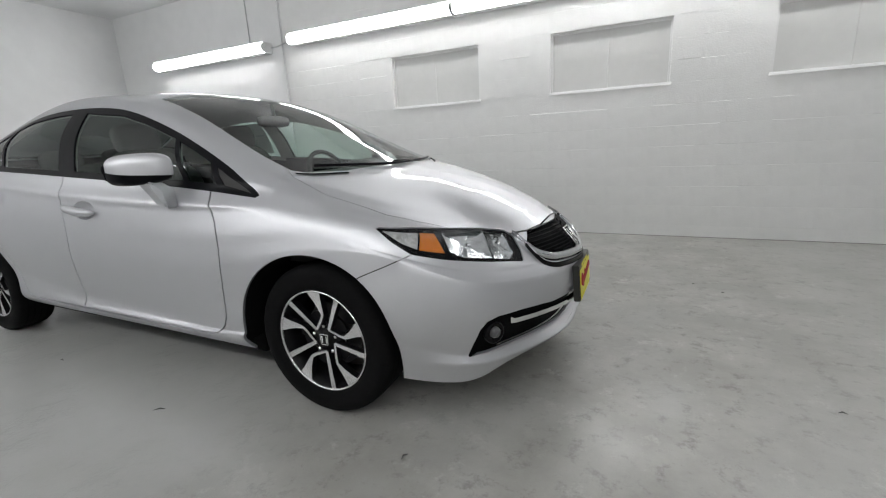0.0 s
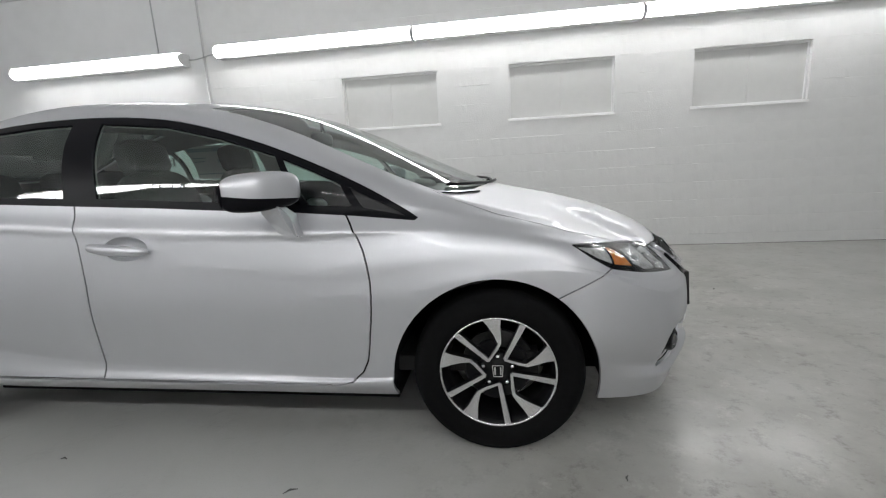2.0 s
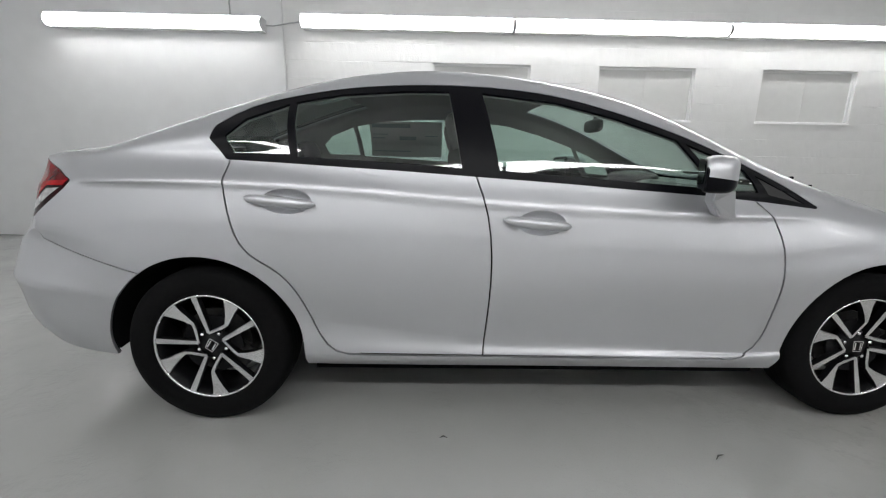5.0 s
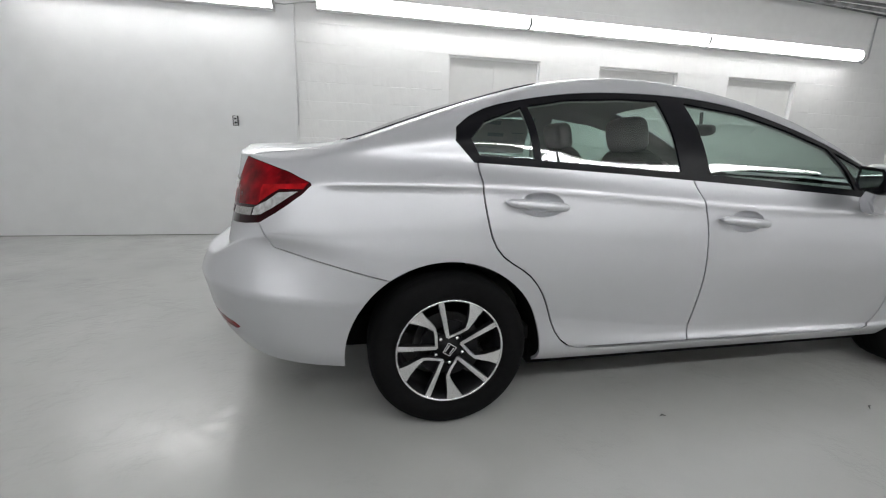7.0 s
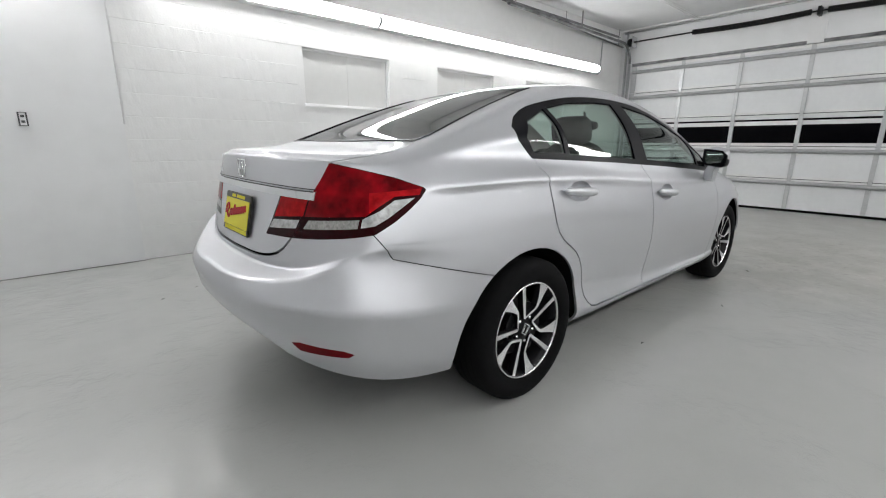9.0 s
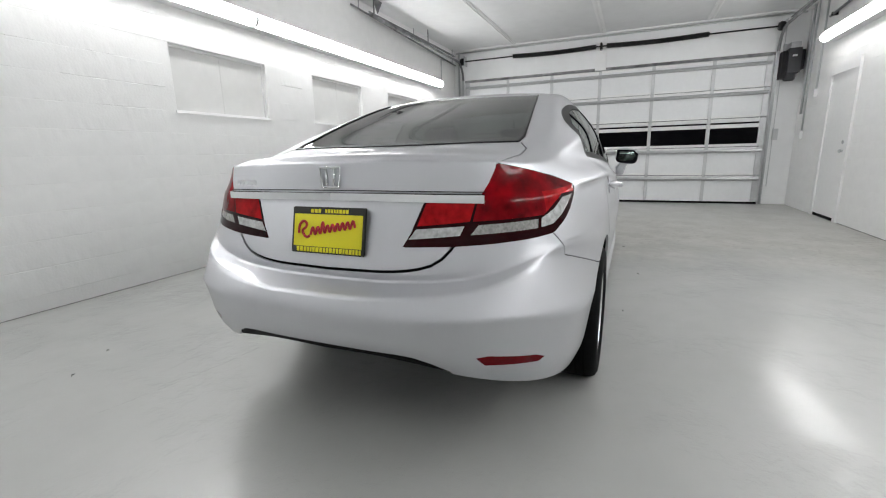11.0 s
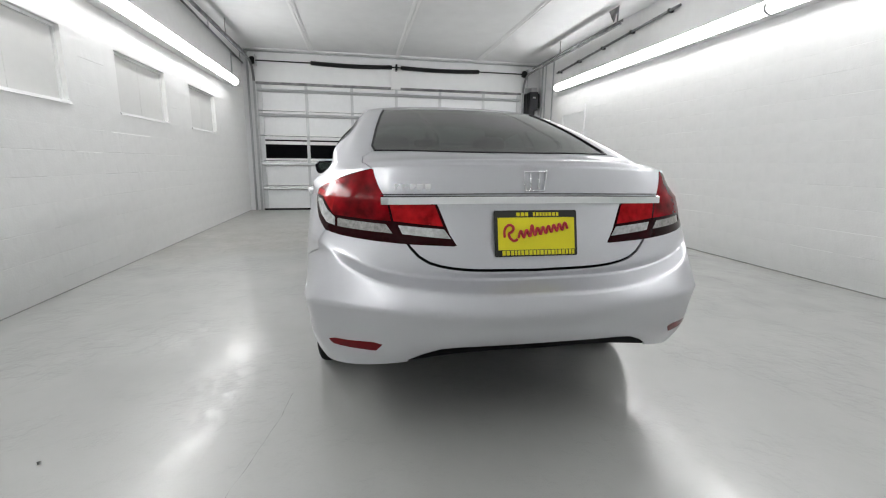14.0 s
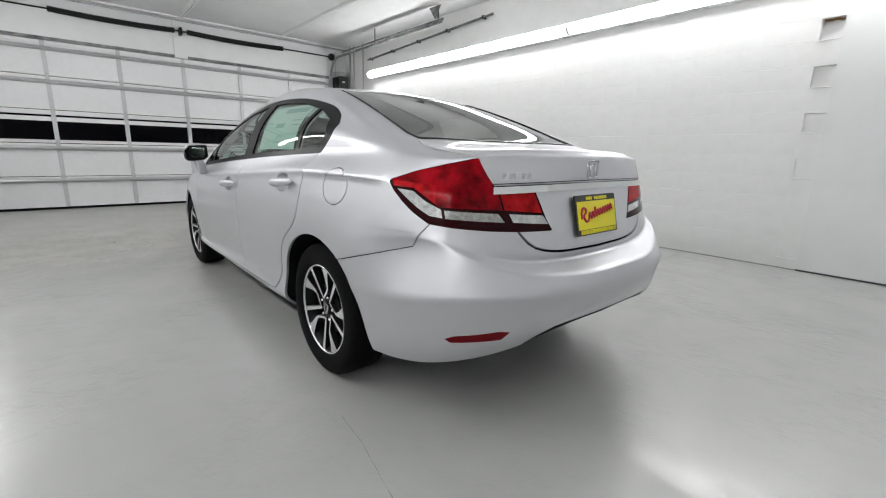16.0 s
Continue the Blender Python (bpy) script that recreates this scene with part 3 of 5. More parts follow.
BUMPER_F_LINE = [(1.75, .69), (1.66, .65), (1.575, .615), (1.50, .58)]
BUMPER_R_LINE = [(-2.02, .83), (-2.0, .808), (-1.976, .767), (-1.95, .726), (-1.918, .717), (-1.785, .678), (-1.581, .62), (-1.50, .60)]
LID_LINE = smooth_line([(-.475, .80), (-.450, .762), (-.408, .722), (-.34, .698), (-.13, .683), (.03, .680)], 14)
LID_TOP_LINE = [(-2.055, -.577), (-1.90, -.608), (-1.77, -.602), (-1.70, -.568)]
LID_SIDE_LINE = [(-.572, 1.03), (-.572, .93)]
HEADLAMP = rounded([(.745, .779), (.795, .729), (.858, .684), (.976, .656), (1.158, .621), (1.311, .597), (1.318, .632), (1.308, .680), (1.278, .703), (1.13, .727), (.90, .764)], 0.12, 1)
TAILLAMP = rounded([(-.735, .954), (-.83, .986), (-.94, 1.012), (-1.046, 1.034), (-1.075, .977), (-1.109, .931), (-1.262, .915), (-1.311, .811), (-1.339, .767), (-1.20, .774), (-1.093, .783), (-.966, .796), (-.882, .808), (-.822, .846), (-.784, .877), (-.745, .916), (-.727, .945)], 0.08, 1)
TAIL_RED = [(-1.046, 1.031), (-.94, 1.009), (-.83, .983), (-.739, .953), (-.747, .930), (-.824, .927), (-.872, .896), (-.915, .866), (-1.138, .853), (-1.114, .925), (-1.079, .973)]
TAIL_BRIGHT = [(-.906, .938), (-.742, .950), (-.749, .931), (-.824, .928), (-.872, .897), (-.903, .875)]
TAIL_RED_IN = [(-1.257, .909), (-1.120, .927), (-1.146, .853), (-1.290, .836)]
TAIL_CLEAR = [(-.762, .922), (-.824, .916), (-.867, .884), (-.924, .857), (-.929, .829), (-.883, .836), (-.839, .862), (-.797, .894)]
TAIL_SMOKE = [(-1.123, .842), (-.934, .855), (-.94, .827), (-1.148, .811)]
TAIL_CLEAR_IN = [(-1.294, .826), (-1.162, .839), (-1.178, .809), (-1.318, .793)]
REFLECTOR_R = [(-.555, .436), (-.59, .443), (-.722, .430), (-.745, .417), (-.728, .402), (-.578, .406)]
GRILLE_LOW = [(.02, .405), (-.215, .402), (-.34, .41), (-.401, .421), (-.522, .436), (-.623, .440), (-.660, .428), (-.677, .400), (-.684, .346), (-.686, .291), (-.611, .294), (-.543, .297), (-.399, .297), (-.252, .300), (.02, .302)]
GRILLE_TOP = [(.02, .695), (-.14, .690), (-.27, .684), (-.325, .655), (-.315, .61), (-.22, .58), (-.10, .568), (.02, .565)]
APRON = [(.02, .440), (-.30, .436), (-.36, .429), (-.415, .405), (-.465, .372), (-.49, .28), (.02, .28)]


def cut_outline(bm, view, line, closed=True, width=0.0):
    pts = line + line[:1] if closed else line
    xs, ys = [p[0] for p in pts], [p[1] for p in pts]
    m = 0.05
    pool = []
    for f in bm.faces:
        c = f.calc_center_median()
        u, v = view.of(c)
        if min(xs) - m < u < max(xs) + m and min(ys) - m < v < max(ys) + m and view.ok(c, f.normal):
            pool.append(f)
    for a, b in zip(pts, pts[1:]):
        d = Vector((b[0] - a[0], b[1] - a[1]))
        if d.length < 1e-5:
            continue
        d.normalize()
        nrm = view.e1 * -d.y + view.e2 * d.x
        for w in ((-width, width) if width else (0.0,)):
            co = view.e1 * a[0] + view.e2 * a[1] + nrm * w
            lo = (min(a[0], b[0]) - 0.012, min(a[1], b[1]) - 0.012)
            hi = (max(a[0], b[0]) + 0.012, max(a[1], b[1]) + 0.012)
            pick, rest = [], []
            for f in pool:
                uv = [view.of(q.co) for q in f.verts]
                near = max(u for u, _ in uv) > lo[0] and min(u for u, _ in uv) < hi[0] and max(v for _, v in uv) > lo[1] and min(v for _, v in uv) < hi[1]
                if near:
                    s = [nrm.dot(q.co - co) for q in f.verts]
                    near = min(s) < -1e-6 and max(s) > 1e-6
                (pick if near else rest).append(f)
            if not pick:
                continue
            geom = list({x for f in pick for x in (*f.verts, *f.edges)}) + pick
            ret = bmesh.ops.bisect_plane(bm, geom=geom, dist=1e-5, plane_co=co, plane_no=nrm)
            pool = rest + [x for x in ret["geom"] if isinstance(x, bmesh.types.BMFace)]
            seen = set()
            pool = [f for f in pool if f.is_valid and not (f in seen or seen.add(f))]


OUTLINES = [
    ("arch", SIDE, ARCH_F), ("arch", SIDE, ARCH_R),
    ("rear_quarter_glass", SIDE, REAR_QUARTER), ("rear_door_glass", SIDE, REAR_GLASS), ("front_door_glass", SIDE, FRONT_GLASS), ("front_quarter_glass", SIDE, FRONT_QUARTER),
    ("corner_cap", SIDE, CORNER_CAP), ("window_surround", SIDE, DLO),
    ("windshield", ABOVE, WINDSHIELD), ("rear_window", ABOVE, REAR_WINDOW), ("rear_seal", ABOVE, REAR_SEAL),
    ("headlamp", LAMPF, HEADLAMP),
    ("bright_lens", LAMPR, TAIL_BRIGHT), ("red_lens", LAMPR, TAIL_RED), ("inner_bright_lens", LAMPR, TAIL_RED_IN), ("smoked_lens", LAMPR, TAIL_SMOKE), ("clear_lens", LAMPR, TAIL_CLEAR), ("inner_clear_lens", LAMPR, TAIL_CLEAR_IN), ("tail_lamp", LAMPR, TAILLAMP),
    ("reflector", REAR, REFLECTOR_R), ("grille_low", FRONT, GRILLE_LOW), ("grille_top", FRONT, GRILLE_TOP), ("apron", REAR, APRON),
]
LAMP_ZONES = {
    "side": [(.768, .771), (.902, .753), (.884, .700), (.832, .723)],
    "amber": [(.909, .751), (.966, .741), (.985, .678), (.890, .698)],
    "bowl": [(.998, .730), (1.180, .709), (1.178, .629), (1.055, .650), (1.004, .678)],
    "inner_bowl": [(1.190, .707), (1.272, .696), (1.283, .632), (1.250, .613), (1.183, .627)],
}
HANDLES = (("rear_door", -1.125, .903, -.872, .882), ("front_door", -.182, .838, .068, .815))
OUTLINES += [("cup", SIDE, ellipse((h[1] + h[3]) / 2 + .02, (h[2] + h[4]) / 2 - .002, .092, .046, 32)) for h in HANDLES]
SEAMS = [(SIDE, DOOR_LINE_REAR, 0.003), (SIDE, DOOR_LINE_MID, 0.003), (ABOVE, HOOD_LINE, 0.0012), (ABOVE, HOOD_FRONT, 0.003), (SIDE, BUMPER_F_LINE, 0.0018), (SIDE, BUMPER_R_LINE, 0.0018),
         (SIDE, [(-.72, .297), (.70, .288)], 0.0055), (REAR, LID_LINE, 0.005), (ABOVE, LID_TOP_LINE, 0.0025), (REAR, LID_SIDE_LINE, 0.0025)]
FUEL = ellipse(-1.49, .905, .085, .075, 24)


def cut_half(left):
    """One half of the skin, cut along all outlines. Returns it with a region name for each face."""
    g = body_grid()
    bm = bmesh.new()
    vs = [[bm.verts.new(p) for p in row] for row in g]
    for a, b in zip(vs, vs[1:]):
        for k in range(NU - 1):
            bm.faces.new((a[k], b[k], b[k + 1], a[k + 1]))
    bmesh.ops.remove_doubles(bm, verts=bm.verts, dist=1e-4)
    bmesh.ops.recalc_face_normals(bm, faces=bm.faces)
    if sum(f.normal.y * f.calc_area() for f in bm.faces) > 0:
        bmesh.ops.reverse_faces(bm, faces=bm.faces)
    bm.normal_update()
    seams = SEAMS + ([(SIDE, FUEL + FUEL[:1], 0.0018)] if left else [])
    for view, poly in [o[1:] for o in OUTLINES] + [(LAMPF, z) for z in LAMP_ZONES.values()]:
        cut_outline(bm, view, poly)
    for view, line, w in seams:
        cut_outline(bm, view, line, False, w)
    bm.normal_update()
    layer = bm.faces.layers.int.new("region")
    names = ["body", "seam"]
    for f in bm.faces:
        c, n = f.calc_center_median(), f.normal
        got = "body"
        for name, view, poly in OUTLINES:
            if view.ok(c, n) and inside(poly, *view.of(c)):
                got = name
                break
        else:
            for view, line, w in seams:
                if view.ok(c, n) and away(line, *view.of(c)) < w * 1.02:
                    got = "seam"
                    break
        if got not in names:
            names.append(got)
        f[layer] = names.index(got)
    # panels between the seams
    seeds = {"hood": (1.6, -.2, .89), "front_bumper": (2.1, -.5, .45), "front_door": (.3, -.87, .6), "rear_door": (-.6, -.88, .6), "trunk_lid": (-2.16, -.1, .85), "rear_bumper": (-2.25, -.45, .5), "fuel_door": (-1.49, -.84, .905)}
    free = {f for f in bm.faces if f[layer] == 0}
    while free:
        first = free.pop()
        group, stack = [first], [first]
        while stack:
            f = stack.pop()
            for e in f.edges:
                for o in e.link_faces:
                    if o in free:
                        free.discard(o)
                        group.append(o)
                        stack.append(o)
        name = "body"
        if len(group) < 9000:
            for key, p in seeds.items():
                if min((f.calc_center_median() - Vector(p)).length for f in group) < 0.06:
                    name = key
                    break
        if name not in names:
            names.append(name)
        for f in group:
            f[layer] = names.index(name)
    return bm, layer, names


def take(bm, layer, names, wanted, flip, out=None, depth=0.012, push=0.0, test=None):
    """The faces of some regions as a bmesh of their own, with edges turned in by depth; flip: on the other side of the car."""
    out = out or bmesh.new()
    ids = {names.index(w) for w in wanted if w in names}
    made, faces = {}, []
    for f in bm.faces:
        if f[layer] not in ids or (test and not test(f)):
            continue
        vs = []
        for v in f.verts:
            if v not in made:
                co = v.co + v.normal * push
                if abs(v.co.y) < 1e-5:
                    co.y = 0
                if flip:
                    co.y = -co.y
                made[v] = out.verts.new(co)
            vs.append(made[v])
        faces.append(out.faces.new(vs[::-1] if flip else vs))
    if depth:
        back = {w: v for v, w in made.items()}
        edges = [e for f in faces for e in f.edges if len(e.link_faces) == 1]
        low = {}
        for e in set(edges):
            if all(abs(v.co.y) < 1e-4 for v in e.verts):
                continue
            e.smooth = False
            for v in e.verts:
                if v not in low:
                    n = back[v].normal.copy()
                    if flip:
                        n.y = -n.y
                    low[v] = out.verts.new(v.co - n * depth)
            a, b = e.verts
            loop = e.link_loops[0]
            if loop.vert != a:
                a, b = b, a
            out.faces.new((b, a, low[a], low[b]))
    return out


HALVES = {s: cut_half(s > 0) for s in (-1, 1)}


def skin(name, wanted, mat, parent=CAR, label="", both=True, depth=0.012, push=0.0, side=0, test=None):
    out = bmesh.new()
    for s in (-1, 1) if both else (side,):
        take(*HALVES[s], wanted, s > 0, out, depth, push, test)
    if not out.faces:
        out.free()
        return None
    if both:
        mid = [v for v in out.verts if abs(v.co.y) < 1e-5]
        bmesh.ops.remove_doubles(out, verts=mid, dist=1e-5)
    return part(name, out, mat, parent, label, smooth=True)


skin("body", ["body"], M_PAINT, label="silver metallic painted shell")
skin("hood", ["hood"], M_PAINT)
skin("front_bumper", ["front_bumper"], M_PAINT)
skin("rear_bumper", ["rear_bumper"], M_PAINT)
TRUNK = skin("trunk_lid", ["trunk_lid"], M_PAINT)
skin("windshield", ["windshield"], M_WINDSHIELD, depth=0, push=-0.002, label="clear green-tinted windshield")
skin("rear_window", ["rear_window"], M_REARGLASS, depth=0, push=-0.002, label="dark tinted rear window")
skin("rear_seal", ["rear_seal"], M_TRIM, depth=0.008, push=0.004, label="thin black rubber seal")
skin("rear_apron", ["apron"], M_MESH, push=-0.006, depth=0, label="black lower apron")
DOORS, HEADS = {}, {}
for s in (-1, 1):
    for d in ("front_door", "rear_door"):
        DOORS[s, d] = skin(d, [d], M_PAINT, both=False, side=s) or CAR
    skin("window_surround", ["window_surround"], M_TRIM, both=False, side=s, depth=0.01, push=-0.002, label="black window surround")
    skin("corner_cap", ["corner_cap"], M_CABINDARK, both=False, side=s, push=-0.006)
    for d, g in (("front_door", "front_door_glass"), ("front_door", "front_quarter_glass"), ("rear_door", "rear_door_glass"), ("rear_door", "rear_quarter_glass")):
        skin("window", [g], M_GLASS, DOORS[s, d], "tinted green window glass", False, 0, -0.006, s)
    skin("fuel_door", ["fuel_door"], M_PAINT, both=False, side=s)
    lamp = skin("tail_lamp", ["tail_lamp"], M_REDDARK, both=False, side=s, label="red and clear wrap-round tail lamp")
    skin("red_lens", ["red_lens"], M_REDLENS, lamp, "deep red lens", False, 0.006, 0.001, s)
    skin("bright_lens", ["bright_lens"], M_REDBRIGHT, lamp, "bright red lens", False, 0.006, 0.001, s)
    skin("bright_lens", ["inner_bright_lens"], M_REDBRIGHT, lamp, "bright red lens", False, 0.006, 0.001, s)
    skin("clear_lens", ["inner_clear_lens"], M_CLEAR, lamp, "clear silvery lens", False, 0.006, 0.001, s)
    skin("smoked_lens", ["smoked_lens"], M_SMOKE, lamp, "clear ribbed lens", False, 0.006, -0.002, s)
    skin("clear_lens", ["clear_lens"], M_CLEAR, lamp, "clear silvery lens", False, 0.006, 0.001, s)
    skin("reflector", ["reflector"], M_REDDIM, both=False, side=s, label="thin red reflector", push=0.0)
    head = skin("headlamp", ["headlamp"], M_GLOSSBLACK, both=False, side=s, push=-0.045, depth=0.0, label="clear headlamp with an amber indicator")

    HEADS[s] = head

    def lamp_zone(poly):
        return lambda f: inside(poly, *LAMPF.of(f.calc_center_median()))
    skin("lens", ["headlamp"], M_LAMPGLASS, head, "clear lens", False, 0, -0.001, s)
    zones = [lamp_zone(z) for z in LAMP_ZONES.values()]
    skin("bezel", ["headlamp"], M_GLOSSBLACK, head, "", False, 0.006, -0.006, s, lambda f: not any(z(f) for z in zones))
    for nm, zone, mat, deep in (("side_reflector", "side", M_CLEAR, .009), ("indicator", "amber", M_AMBER, .008), ):
        skin(nm, ["headlamp"], mat, head, "amber indicator" if mat is M_AMBER else "", False, 0.0, -deep, s, lamp_zone(LAMP_ZONES[zone]))
skin("inner_shell", ["body", "hood", "front_bumper", "rear_bumper", "trunk_lid", "front_door", "rear_door", "seam", "fuel_door", "window_surround", "corner_cap", "tail_lamp", "red_lens", "bright_lens", "inner_bright_lens", "smoked_lens", "clear_lens", "inner_clear_lens", "reflector"],
     M_LINER, depth=0, push=-0.016, test=lambda f: f.calc_center_median().z < 1.04 or f.calc_center_median().x < -1.5)
skin("headliner", ["body", "window_surround", "seam"], M_HEADLINER, depth=0, push=-0.02, test=lambda f: f.calc_center_median().z > 1.0 and f.calc_center_median().x > -1.5)

TREE = BVHTree.FromBMesh(HALVES[-1][0])


def skin_x(y, z, rear=True):
    """Where the skin lies at a height and a distance from the middle, seen from the rear or the front."""
    hit = TREE.ray_cast(Vector((-4 if rear else 4, -abs(y), z)), Vector((1 if rear else -1, 0, 0)))[0]
    return hit.x if hit else (-2.2 if rear else 2.2)


def skin_y(x, z):
    hit = TREE.ray_cast(Vector((x, -2, z)), Vector((0, 1, 0)))[0]
    return hit.y if hit else -0.85


def skin_z(x, y):
    hit = TREE.ray_cast(Vector((x, -abs(y), 3)), Vector((0, 0, -1)))[0]
    return hit.z if hit else 1.0


def lathe(bm, prof, n=56, closed=False):
    """Turns a profile of (radius, along) about the y axis."""
    rings = [[bm.verts.new((r * math.cos(2 * math.pi * k / n), y, r * math.sin(2 * math.pi * k / n))) for k in range(n)] for r, y in prof]
    for a, b in zip(rings, rings[1:] + (rings[:1] if closed else [])):
        for k in range(n):
            bm.faces.new((a[k], a[(k + 1) % n], b[(k + 1) % n], b[k]))
    bmesh.ops.recalc_face_normals(bm, faces=bm.faces)


def blob(cx, cy, cz, rx, ry, rz, power=2.6, n=20, m=14):
    """A rounded, boxy egg."""
    bm = bmesh.new()

    def sg(v):
        return math.copysign(abs(v) ** (2 / power), v)
    rows = []
    for j in range(1, m):
        ph = -math.pi / 2 + math.pi * j / m
        rows.append([bm.verts.new((cx + rx * sg(math.cos(ph)) * sg(math.cos(2 * math.pi * k / n)), cy + ry * sg(math.cos(ph)) * sg(math.sin(2 * math.pi * k / n)), cz + rz * sg(math.sin(ph)))) for k in range(n)])
    lo, hi = bm.verts.new((cx, cy, cz - rz)), bm.verts.new((cx, cy, cz + rz))
    for a, b in zip(rows, rows[1:]):
        for k in range(n):
            bm.faces.new((a[k], a[(k + 1) % n], b[(k + 1) % n], b[k]))
    for k in range(n):
        bm.faces.new((lo, rows[0][(k + 1) % n], rows[0][k]))
        bm.faces.new((hi, rows[-1][k], rows[-1][(k + 1) % n]))
    bmesh.ops.recalc_face_normals(bm, faces=bm.faces)
    return bm


# wheels
UNITS = 1000.0
BLADE = [(16, 209), (13, 175), (15, 137), (15, 109), (3, 84), (-30, 35), (-38, 40), (-5, 93), (2, 109), (-10, 141), (-29, 175), (-50, 204)]
THIN = [(-158, 142), (-142, 158), (-30, 45), (-38, 34)]


def plate_xz(bm, poly, y0, y1, dish=0.0):
    """A polygon in x and z drawn from y0 to y1, dished towards the middle."""
    def at(p, y):
        r = math.hypot(*p)
        return bm.verts.new((p[0], y + dish * max(0, 0.21 - r) / 0.21, p[1]))
    lo, hi = [at(p, y0) for p in poly], [at(p, y1) for p in poly]
    f = bm.faces.new(lo)
    bm.faces.new(hi[::-1])
    for k in range(len(poly)):
        j = (k + 1) % len(poly)
        bm.faces.new((lo[j], lo[k], hi[k], hi[j]))
    return f


def turned(poly, a):
    c, s = math.cos(a), math.sin(a)
    return [((x * c - y * s) / UNITS, (x * s + y * c) / UNITS) for x, y in poly]


def make_wheel():
    bm = bmesh.new()
    lathe(bm, [(.213, -.088), (.222, -.098), (.250, -.106), (.285, -.104), (.303, -.094), (.3125, -.078), (.315, -.05), (.3155, 0), (.315, .05), (.3125, .078), (.303, .094), (.25, .104), (.213, .09)], 72)
    tyre = part("wheel", bm, M_RUBBER, CAR, "black tyre on a two-tone alloy wheel", smooth=True)
    bm = bmesh.new()
    for y in (-.052, -.018, .018, .052):
        lathe(bm, [(.3158, y - .004), (.3164, y), (.3158, y + .004)], 72)
    part("tread_rib", bm, M_LINER, tyre)
    bm = bmesh.new()
    lathe(bm, [(.2135, -.094), (.2150, -.089), (.213, -.082), (.208, -.080), (.206, -.085), (.2075, -.093)], 72, closed=True)
    part("rim", bm, M_ALLOY, tyre, "bright machined rim edge", smooth=True)
    bm = bmesh.new()
    lathe(bm, [(.213, -.084), (.200, -.075), (.190, -.02), (.186, .08)], 56)
    part("barrel", bm, M_ALLOYDARK, tyre, smooth=True)
    for k in range(5):
        a = 2 * math.pi * k / 5
        for poly in (BLADE, THIN):
            bm = bmesh.new()
            plate_xz(bm, turned(poly, a), -.088, -.060, 0.021)
            bmesh.ops.recalc_face_normals(bm, faces=bm.faces)
            # machined face, dark painted flanks
            for f in bm.faces:
                f.material_index = 0 if abs(f.normal.y) > 0.9 and f.calc_center_median().y < -.07 else 1
            part("spoke", bm, [M_ALLOY, M_ALLOYDARK], tyre)
        # dark web between each pair
        web = [(-26, 26), (-129, 141), (-81, 176), (-26, 190), (7, 111), (9, 86)]
        bm = bmesh.new()
        plate_xz(bm, turned([(q[0] * .6 + 2, q[1] * .6 + 4) for q in web], a), -.062, -.05, 0.012)
        part("web", bm, M_ALLOYDARK, tyre)
    bm = bmesh.new()
    lathe(bm, [(.0, -.072), (.028, -.0715), (.031, -.067), (.050, -.064), (.066, -.056), (.069, -.03)], 40)
    part("hub", bm, M_ALLOYDARK, tyre, smooth=True)
    bm = bmesh.new()
    for poly in ([(-12, 14), (-7, 14), (-7, -14), (-12, -14)], [(7, 14), (12, 14), (12, -14), (7, -14)], [(-17, 21), (17, 21), (19, 18), (-19, 18)], [(-16, -18), (16, -18), (14, -21), (-14, -21)], [(-19, 18), (-16, 18), (-13, -18), (-16, -18)], [(16, 18), (19, 18), (16, -18), (13, -18)]):
        plate_xz(bm, [(x / 900, y / 900) for x, y in poly], -.0745, -.0715)
    part("cap_emblem", bm, M_CHROME, tyre)
    for k in range(5):
        a = 2 * math.pi * k / 5 + math.radians(90)
        bm = bmesh.new()
        lathe(bm, [(0, -.074), (.006, -.073), (.0085, -.068), (.009, -.05)], 10)
        bmesh.ops.translate(bm, vec=(.056 * math.cos(a), 0, .056 * math.sin(a)), verts=bm.verts)
        part("lug_nut", bm, M_CHROME, tyre, smooth=True)
    bm = bmesh.new()
    lathe(bm, [(.07, -.01), (.135, -.01), (.135, .012), (.07, .012)], 48)
    part("brake_disc", bm, M_BRAKE, tyre, "grey steel brake disc")
    part("brake_caliper", boxes((.075, .15, -.03, .04, -.055, .055)), M_BRAKE, tyre, bevel=0.012)
    return tyre


